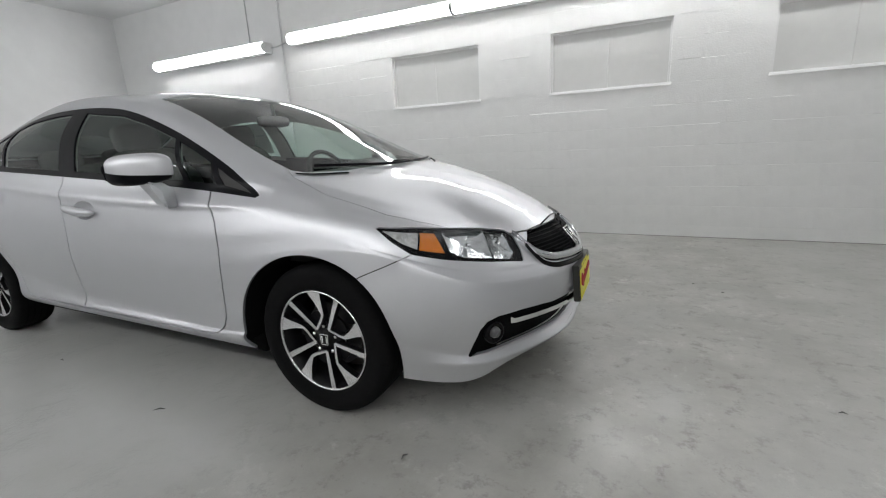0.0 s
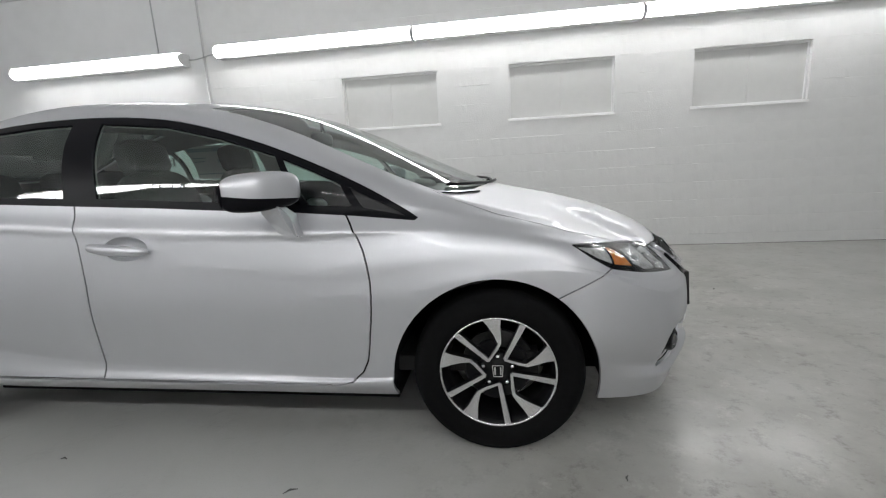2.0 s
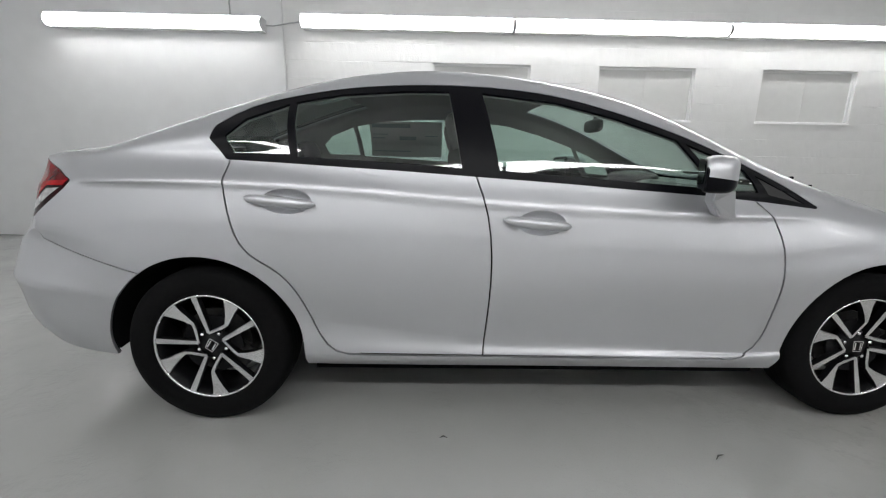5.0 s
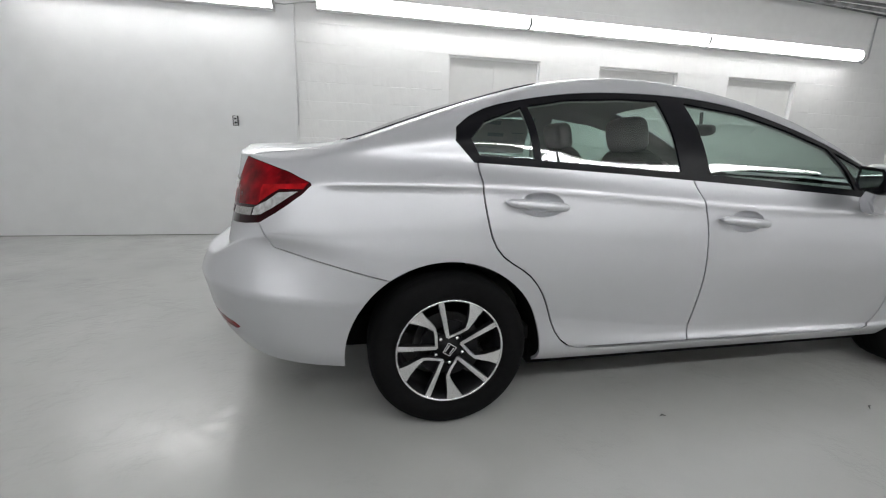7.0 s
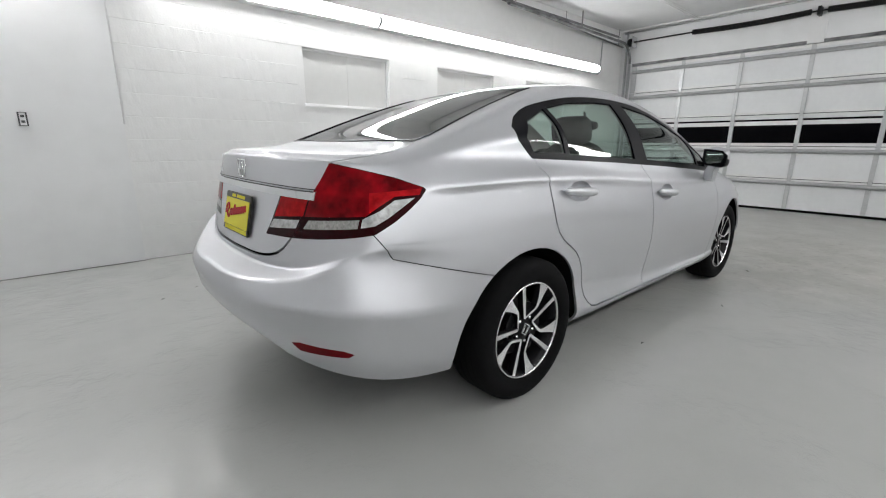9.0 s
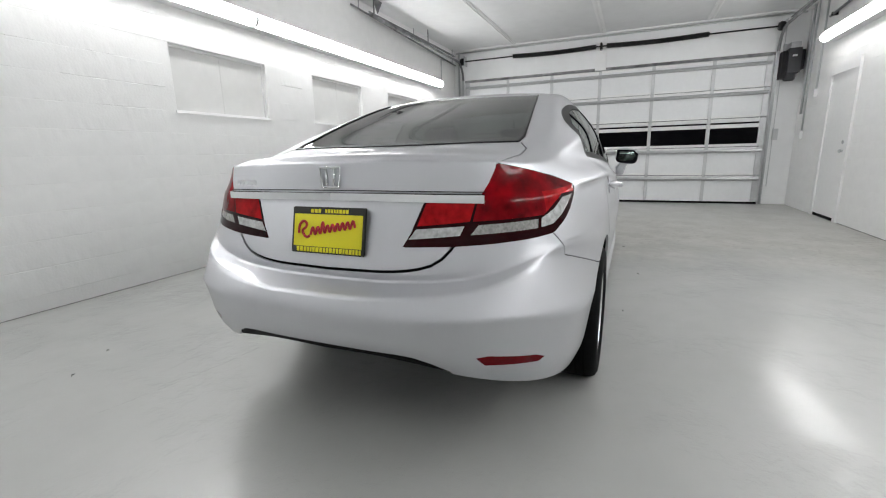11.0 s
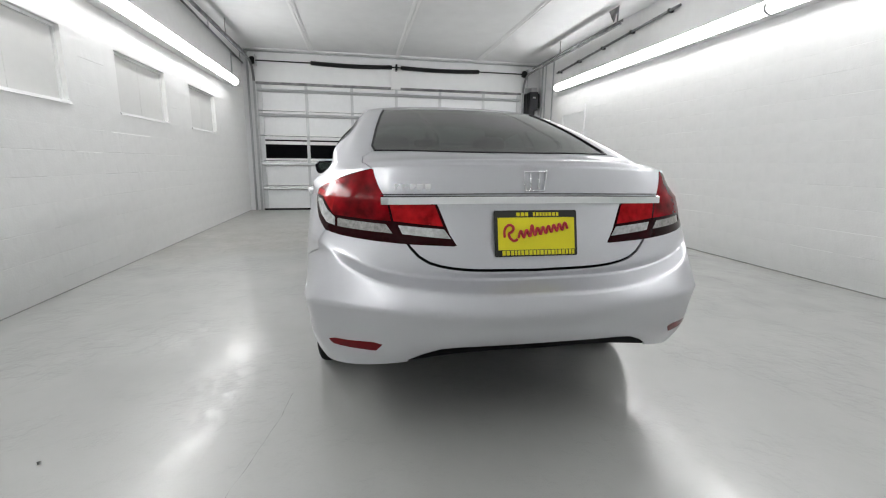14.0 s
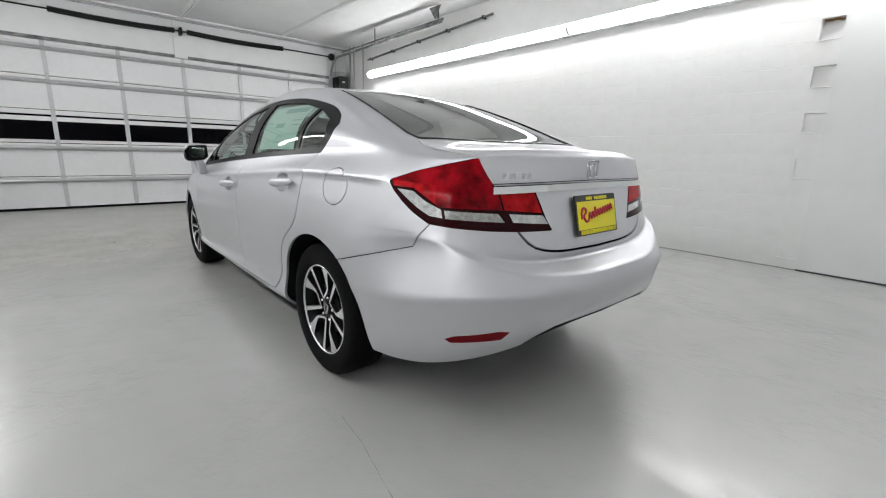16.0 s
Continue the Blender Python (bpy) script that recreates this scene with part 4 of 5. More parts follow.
WHEEL = make_wheel()
for k, (x, s, turn) in enumerate(((1.333, -1, 0), (-1.31, -1, 33), (1.333, 1, 31), (-1.31, 1, 12))):
    m = pose(x, s * (.716 if x > 0 else .772 if s < 0 else .738), .3155, 0, 0, 0 if s < 0 else 180) @ pose(0, 0, 0, 0, turn, 0)
    if k == 0:
        WHEEL.matrix_basis = m
    else:
        copy_thing(WHEEL, m)
    # black liner from the arch's edge inwards
    arch = ARCH_F if x > 0 else ARCH_R
    cx, rx = (1.325, .372) if x > 0 else (-1.325, .388)
    rows = []
    for k in range(37):
        a = math.radians(-3 + 186 * k / 36)
        px, pz = cx + rx * 1.004 * math.cos(a), .29 + .392 * 1.004 * math.sin(a)
        ys = skin_y(cx + rx * 1.03 * math.cos(a), max(.24, .29 + .392 * 1.03 * math.sin(a)))
        rows.append([(px, ys + .006), (px + .01 * math.cos(a), -.70), (px, -.42), (cx, -.41)])
        rows[-1] = [(q[0], q[1] if s < 0 else -q[1], .29 if n == 3 else pz) for n, q in enumerate(rows[-1])]
    bm = bmesh.new()
    vs = [[bm.verts.new(q) for q in row] for row in rows]
    for a, b in zip(vs, vs[1:]):
        for n in range(3):
            bm.faces.new((a[n], a[n + 1], b[n + 1], b[n]))
    part("wheel_arch_liner", bm, M_LINER, CAR, smooth=True)

bm = boxes((-1.75, 1.9, -.44, .44, .165, .31), (-.93, .94, -.74, .74, .172, .27))
part("underbody", bm, M_LINER, CAR, "black underbody", bevel=0.02)

# door handles, mirrors
for s in (-1, 1):
    for d, xa, za, xb, zb in HANDLES:
        xm, zm = (xa + xb) / 2 + .02, (za + zb) / 2 - .002
        y = skin_y(xm, zm)
        # a dished cup behind the grip
        bm = bmesh.new()
        rings = []
        for r in (1.0, .93, .75, .5, .25):
            ring = []
            for k in range(32):
                a = 2 * math.pi * k / 32
                qx, qz = xm + .0925 * r * math.cos(a), zm + .0465 * r * math.sin(a)
                ring.append(bm.verts.new((qx, skin_y(xm + .0985 * math.cos(a) * r, zm + .0525 * math.sin(a) * r) + .022 * (1 - r**4) + .001, qz)))
            rings.append(ring)
        for q, w in zip(rings, rings[1:]):
            for k in range(32):
                bm.faces.new((q[k], q[(k + 1) % 32], w[(k + 1) % 32], w[k]))
        bm.faces.new(rings[-1])
        bmesh.ops.recalc_face_normals(bm, faces=bm.faces)
        bmesh.ops.scale(bm, vec=(1, -s, 1), verts=bm.verts)
        handle = part("handle", bm, M_PAINT, DOORS[s, d], smooth=True)
        bm = bmesh.new()
        pts, rad = [], []
        for k in range(15):
            f = k / 14
            x, z = xa + (xb - xa) * f, za + (zb - za) * f
            pts.append((x, skin_y(x, z) - .012 - .022 * math.sin(math.pi * min(1, max(0, f))) ** .6, z))
            rad.append(0.021 * (.45 + .55 * math.sin(math.pi * f) ** .5) if 0 < f < 1 else .005)
        tube_along(bm, pts, rad, 12)
        bmesh.ops.scale(bm, vec=(1, -s, 1), verts=bm.verts)
        part("grip", bm, M_PAINT, handle, smooth=True)
    # mirror: painted shell, black base, foot, glass
    bm = blob(0, 0, 0, .070, .085, .064, 3.7, 36, 24)
    for v in bm.verts:
        c = v.co
        c.x += .062 * c.y / .092
        c.x = max(c.x, -.062 + .04 * c.y / .092)
        c.z += .008 * c.y / .092 - .10 * max(0, abs(c.y + .03) - .03) * (c.z > 0)
        c += Vector((.567, -.913, 1.018))
    top = bm.copy()
    bmesh.ops.bisect_plane(top, geom=top.verts[:] + top.edges[:] + top.faces[:], plane_co=(.555, -.913, 1.001), plane_no=(.12, 0, 1), clear_inner=True)
    bmesh.ops.bisect_plane(bm, geom=bm.verts[:] + bm.edges[:] + bm.faces[:], plane_co=(.555, -.913, 1.001), plane_no=(.12, 0, 1), clear_outer=True)
    for b in (bm, top):
        bmesh.ops.scale(b, vec=(1, -s, 1), verts=b.verts)
        if s > 0:
            bmesh.ops.reverse_faces(b, faces=b.faces)
    mirror = part("door_mirror", top, M_PAINT, CAR, "silver door mirror with a black lower edge", smooth=True)
    part("lower_shell", bm, M_TRIM, mirror, "black lower shell", smooth=True)
    bm = bmesh.new()
    prism(bm, [(-.862, 1.055), (-.965, 1.05), (-.983, 1.02), (-.965, .985), (-.875, .975), (-.858, 1.0)], 0, .472, .480)
    for v in bm.verts:
        v.co.x += .04 * (v.co.y + .92) / .098 + .024
    bmesh.ops.scale(bm, vec=(1, -s, 1), verts=bm.verts)
    bmesh.ops.recalc_face_normals(bm, faces=bm.faces)
    part("mirror_glass", bm, M_MIRROR, mirror, "mirror glass")
    bm = bmesh.new()
    prism(bm, [(-.842, 1.07), (-.97, 1.064), (-1.005, 1.03), (-.996, .975), (-.87, .962), (-.836, .985)], 0, .4745, .485)
    for v in bm.verts:
        v.co.x += .04 * (v.co.y + .92) / .098 + .024
    bmesh.ops.scale(bm, vec=(1, -s, 1), verts=bm.verts)
    bmesh.ops.recalc_face_normals(bm, faces=bm.faces)
    part("rim", bm, M_TRIM, mirror, "black rim", bevel=0.003)
    bm = bmesh.new()
    foot = [(.545, -.90, .965), (.630, -.89, .965), (.645, -.868, .925), (.672, skin_y(.672, .85) - .004, .85), (.60, skin_y(.60, .862) - .004, .862), (.565, -.872, .92)]
    prism(bm, [(p[0], p[2]) for p in foot], 1, -.895, -.84)
    for v in bm.verts:
        if v.co.z > .95:
            v.co.y -= .035
    bmesh.ops.scale(bm, vec=(1, -s, 1), verts=bm.verts)
    bmesh.ops.recalc_face_normals(bm, faces=bm.faces)
    part("foot", bm, M_PAINT, mirror, bevel=0.008)


def ribbon(bm, pts, up, out):
    """A bar of rectangular section along points: up metres high, out metres proud."""
    rows = []
    for p in pts:
        p = Vector(p)
        d = Vector((math.copysign(out, p.x), 0, 0))
        rows.append([bm.verts.new(p + Vector((0, 0, up / 2)) - d * .4), bm.verts.new(p + Vector((0, 0, up / 2 * .75)) + d), bm.verts.new(p - Vector((0, 0, up / 2 * .75)) + d), bm.verts.new(p - Vector((0, 0, up / 2)) - d * .4)])
    for a, b in zip(rows, rows[1:]):
        for k in range(4):
            bm.faces.new((a[k], a[(k + 1) % 4], b[(k + 1) % 4], b[k]))
    bm.faces.new(rows[0])
    bm.faces.new(rows[-1][::-1])
    bmesh.ops.recalc_face_normals(bm, faces=bm.faces)


ys = [-.548 + 1.096 * k / 40 for k in range(41)]
bm = bmesh.new()
ribbon(bm, [(skin_x(y, .925), y, .922 + .006 * (1 - (y / .565) ** 2)) for y in ys], .034, .010)
part("chrome_bar", bm, M_CHROME, TRUNK, "bright chrome bar across the lid", smooth=False)
# a black strip drawn as the shade in the gap above the chrome bar
bm = bmesh.new()
ribbon(bm, [(skin_x(y, .945), y, .9435 + .006 * (1 - (y / .565) ** 2)) for y in ys], .0035, .003)
part("bar_gap_shade", bm, M_TRIM, TRUNK, "thin black strip drawn for the shaded gap over the chrome bar")


def emblem(name, xf, z, w, h, parent, sgn):
    """A plain badge: an open frame with two upright bars."""
    bm = bmesh.new()
    for pts in ([(-w, h), (-w * .8, -h), (w * .8, -h), (w, h), (-w, h)], [(-w * .42, h * .8), (-w * .34, -h * .8)], [(w * .42, h * .8), (w * .34, -h * .8)]):
        tube_along(bm, [(xf(z + b) + sgn * .004, a, z + b) for a, b in pts], .0042, 8)
    part(name, bm, M_CHROME, parent, "plain bright chrome badge shape", smooth=True)


emblem("badge", lambda z: skin_x(.02, z), .995, .043, .034, TRUNK, -1)
bm = bmesh.new()
for k in range(5):
    y = .50 - .026 * k
    box(bm, skin_x(y, .972) - .004, skin_x(y, .972) + .004, y - .021, y, .962, .981)
part("lettering_bar", bm, M_CHROME, TRUNK, "small chrome bars on the lid")


# number plates in dealer frames: the writing stands as plain bars
def number_plate(x, z0, z1, lean, sgn, parent, name, back=0.0):
    w, h = .157, (z1 - z0) / 2
    zc = (z0 + z1) / 2

    def slab(y0, y1, b0, b1, t0, t1):
        bm = boxes((*sorted((sgn * t0, sgn * t1)), y0, y1, b0, b1))
        bmesh.ops.transform(bm, matrix=pose(x, 0, zc, 0, lean, 0), verts=bm.verts)
        return bm
    plate = part(name, slab(-w, w, -h, h, back, .008), M_PLATEBLACK, parent, "black dealer frame round a yellow plate", bevel=0.003)
    part("plate", slab(-w + .012, w - .012, -h + .024, h - .026, .008, .010), M_YELLOW, plate, "bright yellow plate")
    r = random.Random(7)
    for a, b, lo, hi in ((-.085, .085, h - .021, h - .008), (-.143, .143, -h + .005, -h + .022)):
        y = a
        while y < b - .012:
            step = r.uniform(.011, .017)
            if r.random() < .88:
                part("writing_bar", slab(y, y + step - .004, lo, hi, .008, .0095), M_YELLOW, plate)
            y += step
    # red script as one flowing stroke with no letters in it
    def stroke(pts):
        bm = bmesh.new()
        tube_along(bm, [(sgn * .0108, -y if sgn < 0 else y, z) for y, z in smooth_line(pts, 12 * len(pts))], .0050, 6)
        bmesh.ops.transform(bm, matrix=pose(x, 0, zc, 0, lean, 0), verts=bm.verts)
        part("writing_stroke", bm, M_PLATERED, plate, smooth=True)
    stroke([(-.121, -.014), (-.116, .022), (-.100, .030), (-.088, .020), (-.098, .004), (-.104, .000), (-.086, -.026), (-.074, -.020)])
    wave = []
    for k in range(19):
        y = -.070 + .0104 * k
        wave.append((y, -.006 + .17 * (y + .07) + (.0115 if k % 2 else -.0115) + (.014 if k == 5 else 0)))
    stroke(wave)


number_plate(-2.187, .728, .893, 12.0, -1, TRUNK, "rear_plate")
number_plate(2.226, .35, .515, -4.0, 1, CAR, "front_plate", -.022)

# grille and lower intake
skin("upper_grille", ["grille_top"], M_MESH, depth=0, push=-0.03, label="black upper grille")
bm = bmesh.new()
for r in range(9):
    z = .582 + r * .0125
    span = .30 if z > .61 else .30 * (z - .555) / .055
    pts = [(skin_x(y, z, False) - .012, y, z) for y in (span * (k / 8 - 1) for k in range(17))]
    ribbon(bm, pts, .006, .006)
part("grille_mesh", bm, M_MESH, CAR)
bm = bmesh.new()
pts = [(-.345, .672), (-.352, .62), (-.31, .585), (-.21, .563), (-.10, .552), (0, .549), (.10, .552), (.21, .563), (.31, .585), (.352, .62), (.345, .672)]
line = smooth_line(pts, 41)
ribbon(bm, [(skin_x(y, z + .008, False) + .002, y, z + .008) for y, z in line], .044, .010)
part("grille_bar", bm, M_SATIN, CAR, "chrome grille surround", smooth=True)
bm = bmesh.new()
ribbon(bm, [(skin_x(y, z - .024, False) + .001, y * 1.02, z - .024) for y, z in line], .024, .006)
part("grille_lip", bm, M_GLOSSBLACK, CAR, "black lip under the grille surround")
emblem("front_badge", lambda z: skin_x(.02, z, False), .622, .045, .034, CAR, 1)
skin("lower_intake", ["grille_low"], M_MESH, depth=0, push=-0.022, label="black lower intake")
bm = bmesh.new()
ribbon(bm, [(skin_x(y, .40, False) - .012, y, .352 + .05 * (abs(y) / .58) ** 1.3) for y in [-.55 + 1.10 * k / 30 for k in range(31)]], .024, .012)
part("intake_bar", bm, M_CHROME, CAR, "chrome strip")
for s in (-1, 1):
    bm = bmesh.new()
    lathe(bm, [(0, .012), (.014, .010), (.023, .002), (.026, -.006), (.026, -.02)], 24)
    lamp = part("fog_lamp", bm, M_FOG, CAR, "round fog lamp", smooth=True)
    lamp.matrix_basis = pose(2.0, s * .62, .371, 0, 0, -90 + s * 35)
    bm = bmesh.new()
    lathe(bm, [(.024, -.004), (.034, .004), (.044, -.004), (.046, -.05)], 28)
    part("fog_lamp_ring", bm, M_GLOSSBLACK, lamp, smooth=True)
    # two faceted chrome bowls in each headlamp, a bulb cap in each
    for zone, u, v in (("bowl", 1.090, .678), ("inner_bowl", 1.230, .660)):
        edge = []
        for (ua, va), (ub, vb) in zip(LAMP_ZONES[zone], LAMP_ZONES[zone][1:] + LAMP_ZONES[zone][:1]):
            edge += [(ua + (ub - ua) * k / 4, va + (vb - va) * k / 4) for k in range(4)]
        bm = bmesh.new()
        rings = []
        for r, deep in ((1.03, .010), (.90, .020), (.72, .034), (.50, .045), (.26, .052)):
            ring = []
            for n, (eu, ev) in enumerate(edge):
                q = LAMPF.e1 * (u + (eu - u) * r) + LAMPF.e2 * (v + (ev - v) * r)
                at = TREE.ray_cast(q + LAMPF.d * 4, -LAMPF.d)[0] or q
                ring.append(bm.verts.new(at - LAMPF.d * (deep + (.003 if n % 2 else 0) * (r < 1))))
            rings.append(ring)
        for a, b in zip(rings, rings[1:]):
            for n in range(len(edge)):
                bm.faces.new((a[n], a[(n + 1) % len(edge)], b[(n + 1) % len(edge)], b[n]))
        bm.faces.new(rings[-1])
        bmesh.ops.scale(bm, vec=(1, -s, 1), verts=bm.verts)
        bmesh.ops.recalc_face_normals(bm, faces=bm.faces)
        part("reflector_bowl", bm, M_REFLECTOR, HEADS[s], "faceted chrome reflector")
        p = LAMPF.e1 * u + LAMPF.e2 * v
        hit = TREE.ray_cast(p + LAMPF.d * 4, -LAMPF.d)[0]
        c = hit - LAMPF.d * .016
        bm = bmesh.new()
        tube_along(bm, [c - LAMPF.d * .02, c, c + LAMPF.d * .006, c + LAMPF.d * .009], [.009, .009, .007, .002], 16)
        bmesh.ops.scale(bm, vec=(1, -s, 1), verts=bm.verts)
        bmesh.ops.recalc_face_normals(bm, faces=bm.faces)
        part("bulb_cap", bm, M_SATIN, HEADS[s], "chrome bulb cap", smooth=True)

# wipers and cowl
bm = bmesh.new()
for sy in (-1, 1):
    ribbon(bm, [(x, sy * y, skin_z(x, y) + .002) for x, y in ((1.262, .44), (1.19, .57), (1.14, .625))], .006, .010)
part("cowl", bm, M_MESH, CAR)
for ys, ye in ((.46, -.10), (.05, -.52)):
    bm = bmesh.new()
    pts = []
    for k in range(13):
        f = k / 12
        y = ys + (ye - ys) * f
        x = 1.33 - .30 * (y / .65) ** 2 * .8 + .0 - .03 * f
        pts.append((x, y, skin_z(x, y) + .014 - .004 * f))
    tube_along(bm, pts, .007, 8)
    part("wiper", bm, M_TRIM, CAR, "black wiper", smooth=True)

# cabin
part("cabin_floor", boxes((-1.5, 1.25, -.72, .72, .28, .34)), M_CABINDARK, CAR)
bm = bmesh.new()
prism(bm, [(.62, .60), (1.30, .60), (1.30, .88), (1.12, .945), (.82, .945), (.70, .90), (.64, .78)], 1, -.70, .70)
part("dashboard", bm, M_CABINDARK, CAR, "dark grey dashboard", bevel=0.02)
part("hood_of_dials", blob(.83, .37, .945, .13, .19, .045), M_CABINDARK, CAR, smooth=True)
part("centre_console", boxes((-.35, .75, -.12, .12, .34, .56)), M_CABINDARK, CAR, bevel=0.03)
bm = bmesh.new()
pts = [Vector((0, .185 * math.cos(a), .185 * math.sin(a))) for a in (2 * math.pi * k / 32 for k in range(33))]
tube_along(bm, pts, .015, 8, False)
tube_along(bm, [(0, -.18, 0), (0.03, 0, 0), (0, .18, 0)], .016, 8)
tube_along(bm, [(0.02, 0, 0), (0, 0, -.18)], .016, 8)
wheel_s = part("steering_wheel", bm, M_CABINDARK, CAR, smooth=True)
wheel_s.matrix_basis = pose(.50, .37, .875, 0, -24, 0)
for y in (-.37, .37):
    bm = blob(.10, y, .47, .27, .25, .09, 3.2)
    seat = part("front_seat", bm, M_CABIN, CAR, "grey cloth seat", smooth=True)
    bm = blob(0, 0, .30, .085, .235, .33, 3.4)
    bmesh.ops.transform(bm, matrix=pose(-.16, y, .50, 0, -14, 0), verts=bm.verts)
    part("backrest", bm, M_CABIN, seat, smooth=True)
    bm = blob(0, 0, .695, .055, .125, .085, 4.0)
    bmesh.ops.transform(bm, matrix=pose(-.16, y, .50, 0, -14, 0), verts=bm.verts)
    part("headrest", bm, M_CABIN, seat, smooth=True)
bm = blob(-.80, 0, .45, .28, .64, .10, 4)
seat = part("rear_seat", bm, M_CABIN, CAR, "grey cloth bench seat", smooth=True)
bm = blob(0, 0, .28, .09, .62, .31, 4)
bmesh.ops.transform(bm, matrix=pose(-1.03, 0, .48, 0, -22, 0), verts=bm.verts)
part("backrest", bm, M_CABIN, seat, smooth=True)
for y in (-.36, 0, .36):
    bm = blob(0, 0, .60, .05, .13 if y else .10, .075, 3.0)
    bmesh.ops.transform(bm, matrix=pose(-1.03, y, .50, 0, -20, 0), verts=bm.verts)
    part("headrest", bm, M_CABIN, seat, smooth=True)
part("parcel_shelf", boxes((-1.62, -1.18, -.55, .55, .985, 1.01)), M_CABIN, CAR, bevel=0.01)
part("rear_view_mirror", blob(.42, .0, 1.235, .022, .12, .034, 3.5), M_CABINDARK, CAR, smooth=True)
bm = bmesh.new()
tube_along(bm, [(.43, 0, 1.25), (.42, 0, 1.34)], .01, 8)
part("mirror_stem", bm, M_CABINDARK, CAR)

# price sheet stuck inside a rear window
def on_glass(x, z, off):
    return (x, -skin_y(x, z) - off, z)


def glass_card(x0, x1, z0, z1, off):
    bm = bmesh.new()
    rows = [[bm.verts.new(on_glass(x0 + (x1 - x0) * i / 6, z0 + (z1 - z0) * j / 6, off)) for i in range(7)] for j in range(7)]
    for a, b in zip(rows, rows[1:]):
        for k in range(6):
            bm.faces.new((a[k], a[k + 1], b[k + 1], b[k]))
    return bm


sheet = part("price_sheet", glass_card(-.90, -.40, 1.05, 1.285, .016), M_PAPER, DOORS[1, "rear_door"], "printed price sheet")
sheet.data.shade_smooth()
for x0, x1, z0, z1 in ((-.885, -.62, 1.245, 1.27), (-.70, -.58, 1.165, 1.19), (-.885, -.78, 1.20, 1.206), (-.885, -.80, 1.175, 1.181), (-.52, -.43, 1.19, 1.196), (-.885, -.62, 1.085, 1.092)):
    for off in (.0135, .0185):
        part("print_bar", glass_card(x0, x1, z0, z1, off), M_PAPERINK, sheet)


# ---- the sectional garage door ----
M_STILE = material("grey_steel_stile", (0.60, 0.61, 0.62), 0.4, 0.35, grain=0.15, scale=30)
DX = X1 - 0.03
COLS = [DOOR_Y1, 1.69, .73, -.24, -1.23, -2.25, DOOR_Y0]
ROWS_Z = [0.0, .54, 1.075, 1.60, 2.12, 2.65]
door = empty("garage_door", DX, 0, 0, "white sectional garage door with black windows and steel struts", "garage door")
door.matrix_basis = pose(0, 0, 0)
for r, (z0, z1) in enumerate(zip(ROWS_Z, ROWS_Z[1:])):
    section = part("section", boxes((DX, DX + .045, DOOR_Y0, DOOR_Y1, z0 + .006, z1 - .004)) if r != 2 else
                   boxes((DX, DX + .045, DOOR_Y0, DOOR_Y1, z0 + .006, 1.13), (DX, DX + .045, DOOR_Y0, DOOR_Y1, 1.525, z1 - .004)), M_DOORPANEL, door)
    # fine ribs pressed into the panels
    for k, y in enumerate(COLS):
        w = .03 if 0 < k < len(COLS) - 1 else .05
        yc = y - .05 if k == 0 else y + .05 if k == len(COLS) - 1 else y
        part("stile", boxes((DX - .022, DX - .001 if r != 2 else DX + .045, yc - w, yc + w, z0 + .008, z1 - .006)), M_STILE, section, bevel=0.004)
    if r == 2:
        for a, b in zip(COLS, COLS[1:]):
            part("glazing_bar", boxes((DX - .004, DX + .016, b + .03, a - .03, 1.425, 1.492)), M_WHITETRIM, section, bevel=0.003)
            part("window_pane", boxes((DX + .02, DX + .03, b + .02, a - .02, 1.125, 1.53)), M_BLACKGLASS, section, "black glass")
    part("rail", boxes((DX - .018, DX - .001, DOOR_Y0, DOOR_Y1, z1 - .05, z1 - .006)), M_WHITETRIM, section, bevel=0.003)
    part("rail", boxes((DX - .017, DX - .001, DOOR_Y0, DOOR_Y1, z0 + .008, z0 + .045)), M_WHITETRIM, section, bevel=0.003)
for z in (2.53, 2.03, 1.0, .475):
    bm = bmesh.new()
    prism(bm, [(DX - .023, z - .034), (DX - .028, z - .026), (DX - .055, z - .018), (DX - .062, z), (DX - .055, z + .018), (DX - .028, z + .026), (DX - .023, z + .034)], 1, DOOR_Y0 + .02, DOOR_Y1 - .02)
    part("strut", bm, M_GALV, door, "galvanised stiffening strut")
part("bottom_seal", boxes((DX - .03, DX + .05, DOOR_Y0, DOOR_Y1, 0.0, .04)), M_LINER, door)
for k, y in enumerate(COLS[1:-1]):
    for z in ROWS_Z[1:-1]:
        part("hinge", boxes((DX - .034, DX - .0225, y - .022, y + .022, z - .045, z + .045)), M_GALV, door, bevel=0.004)

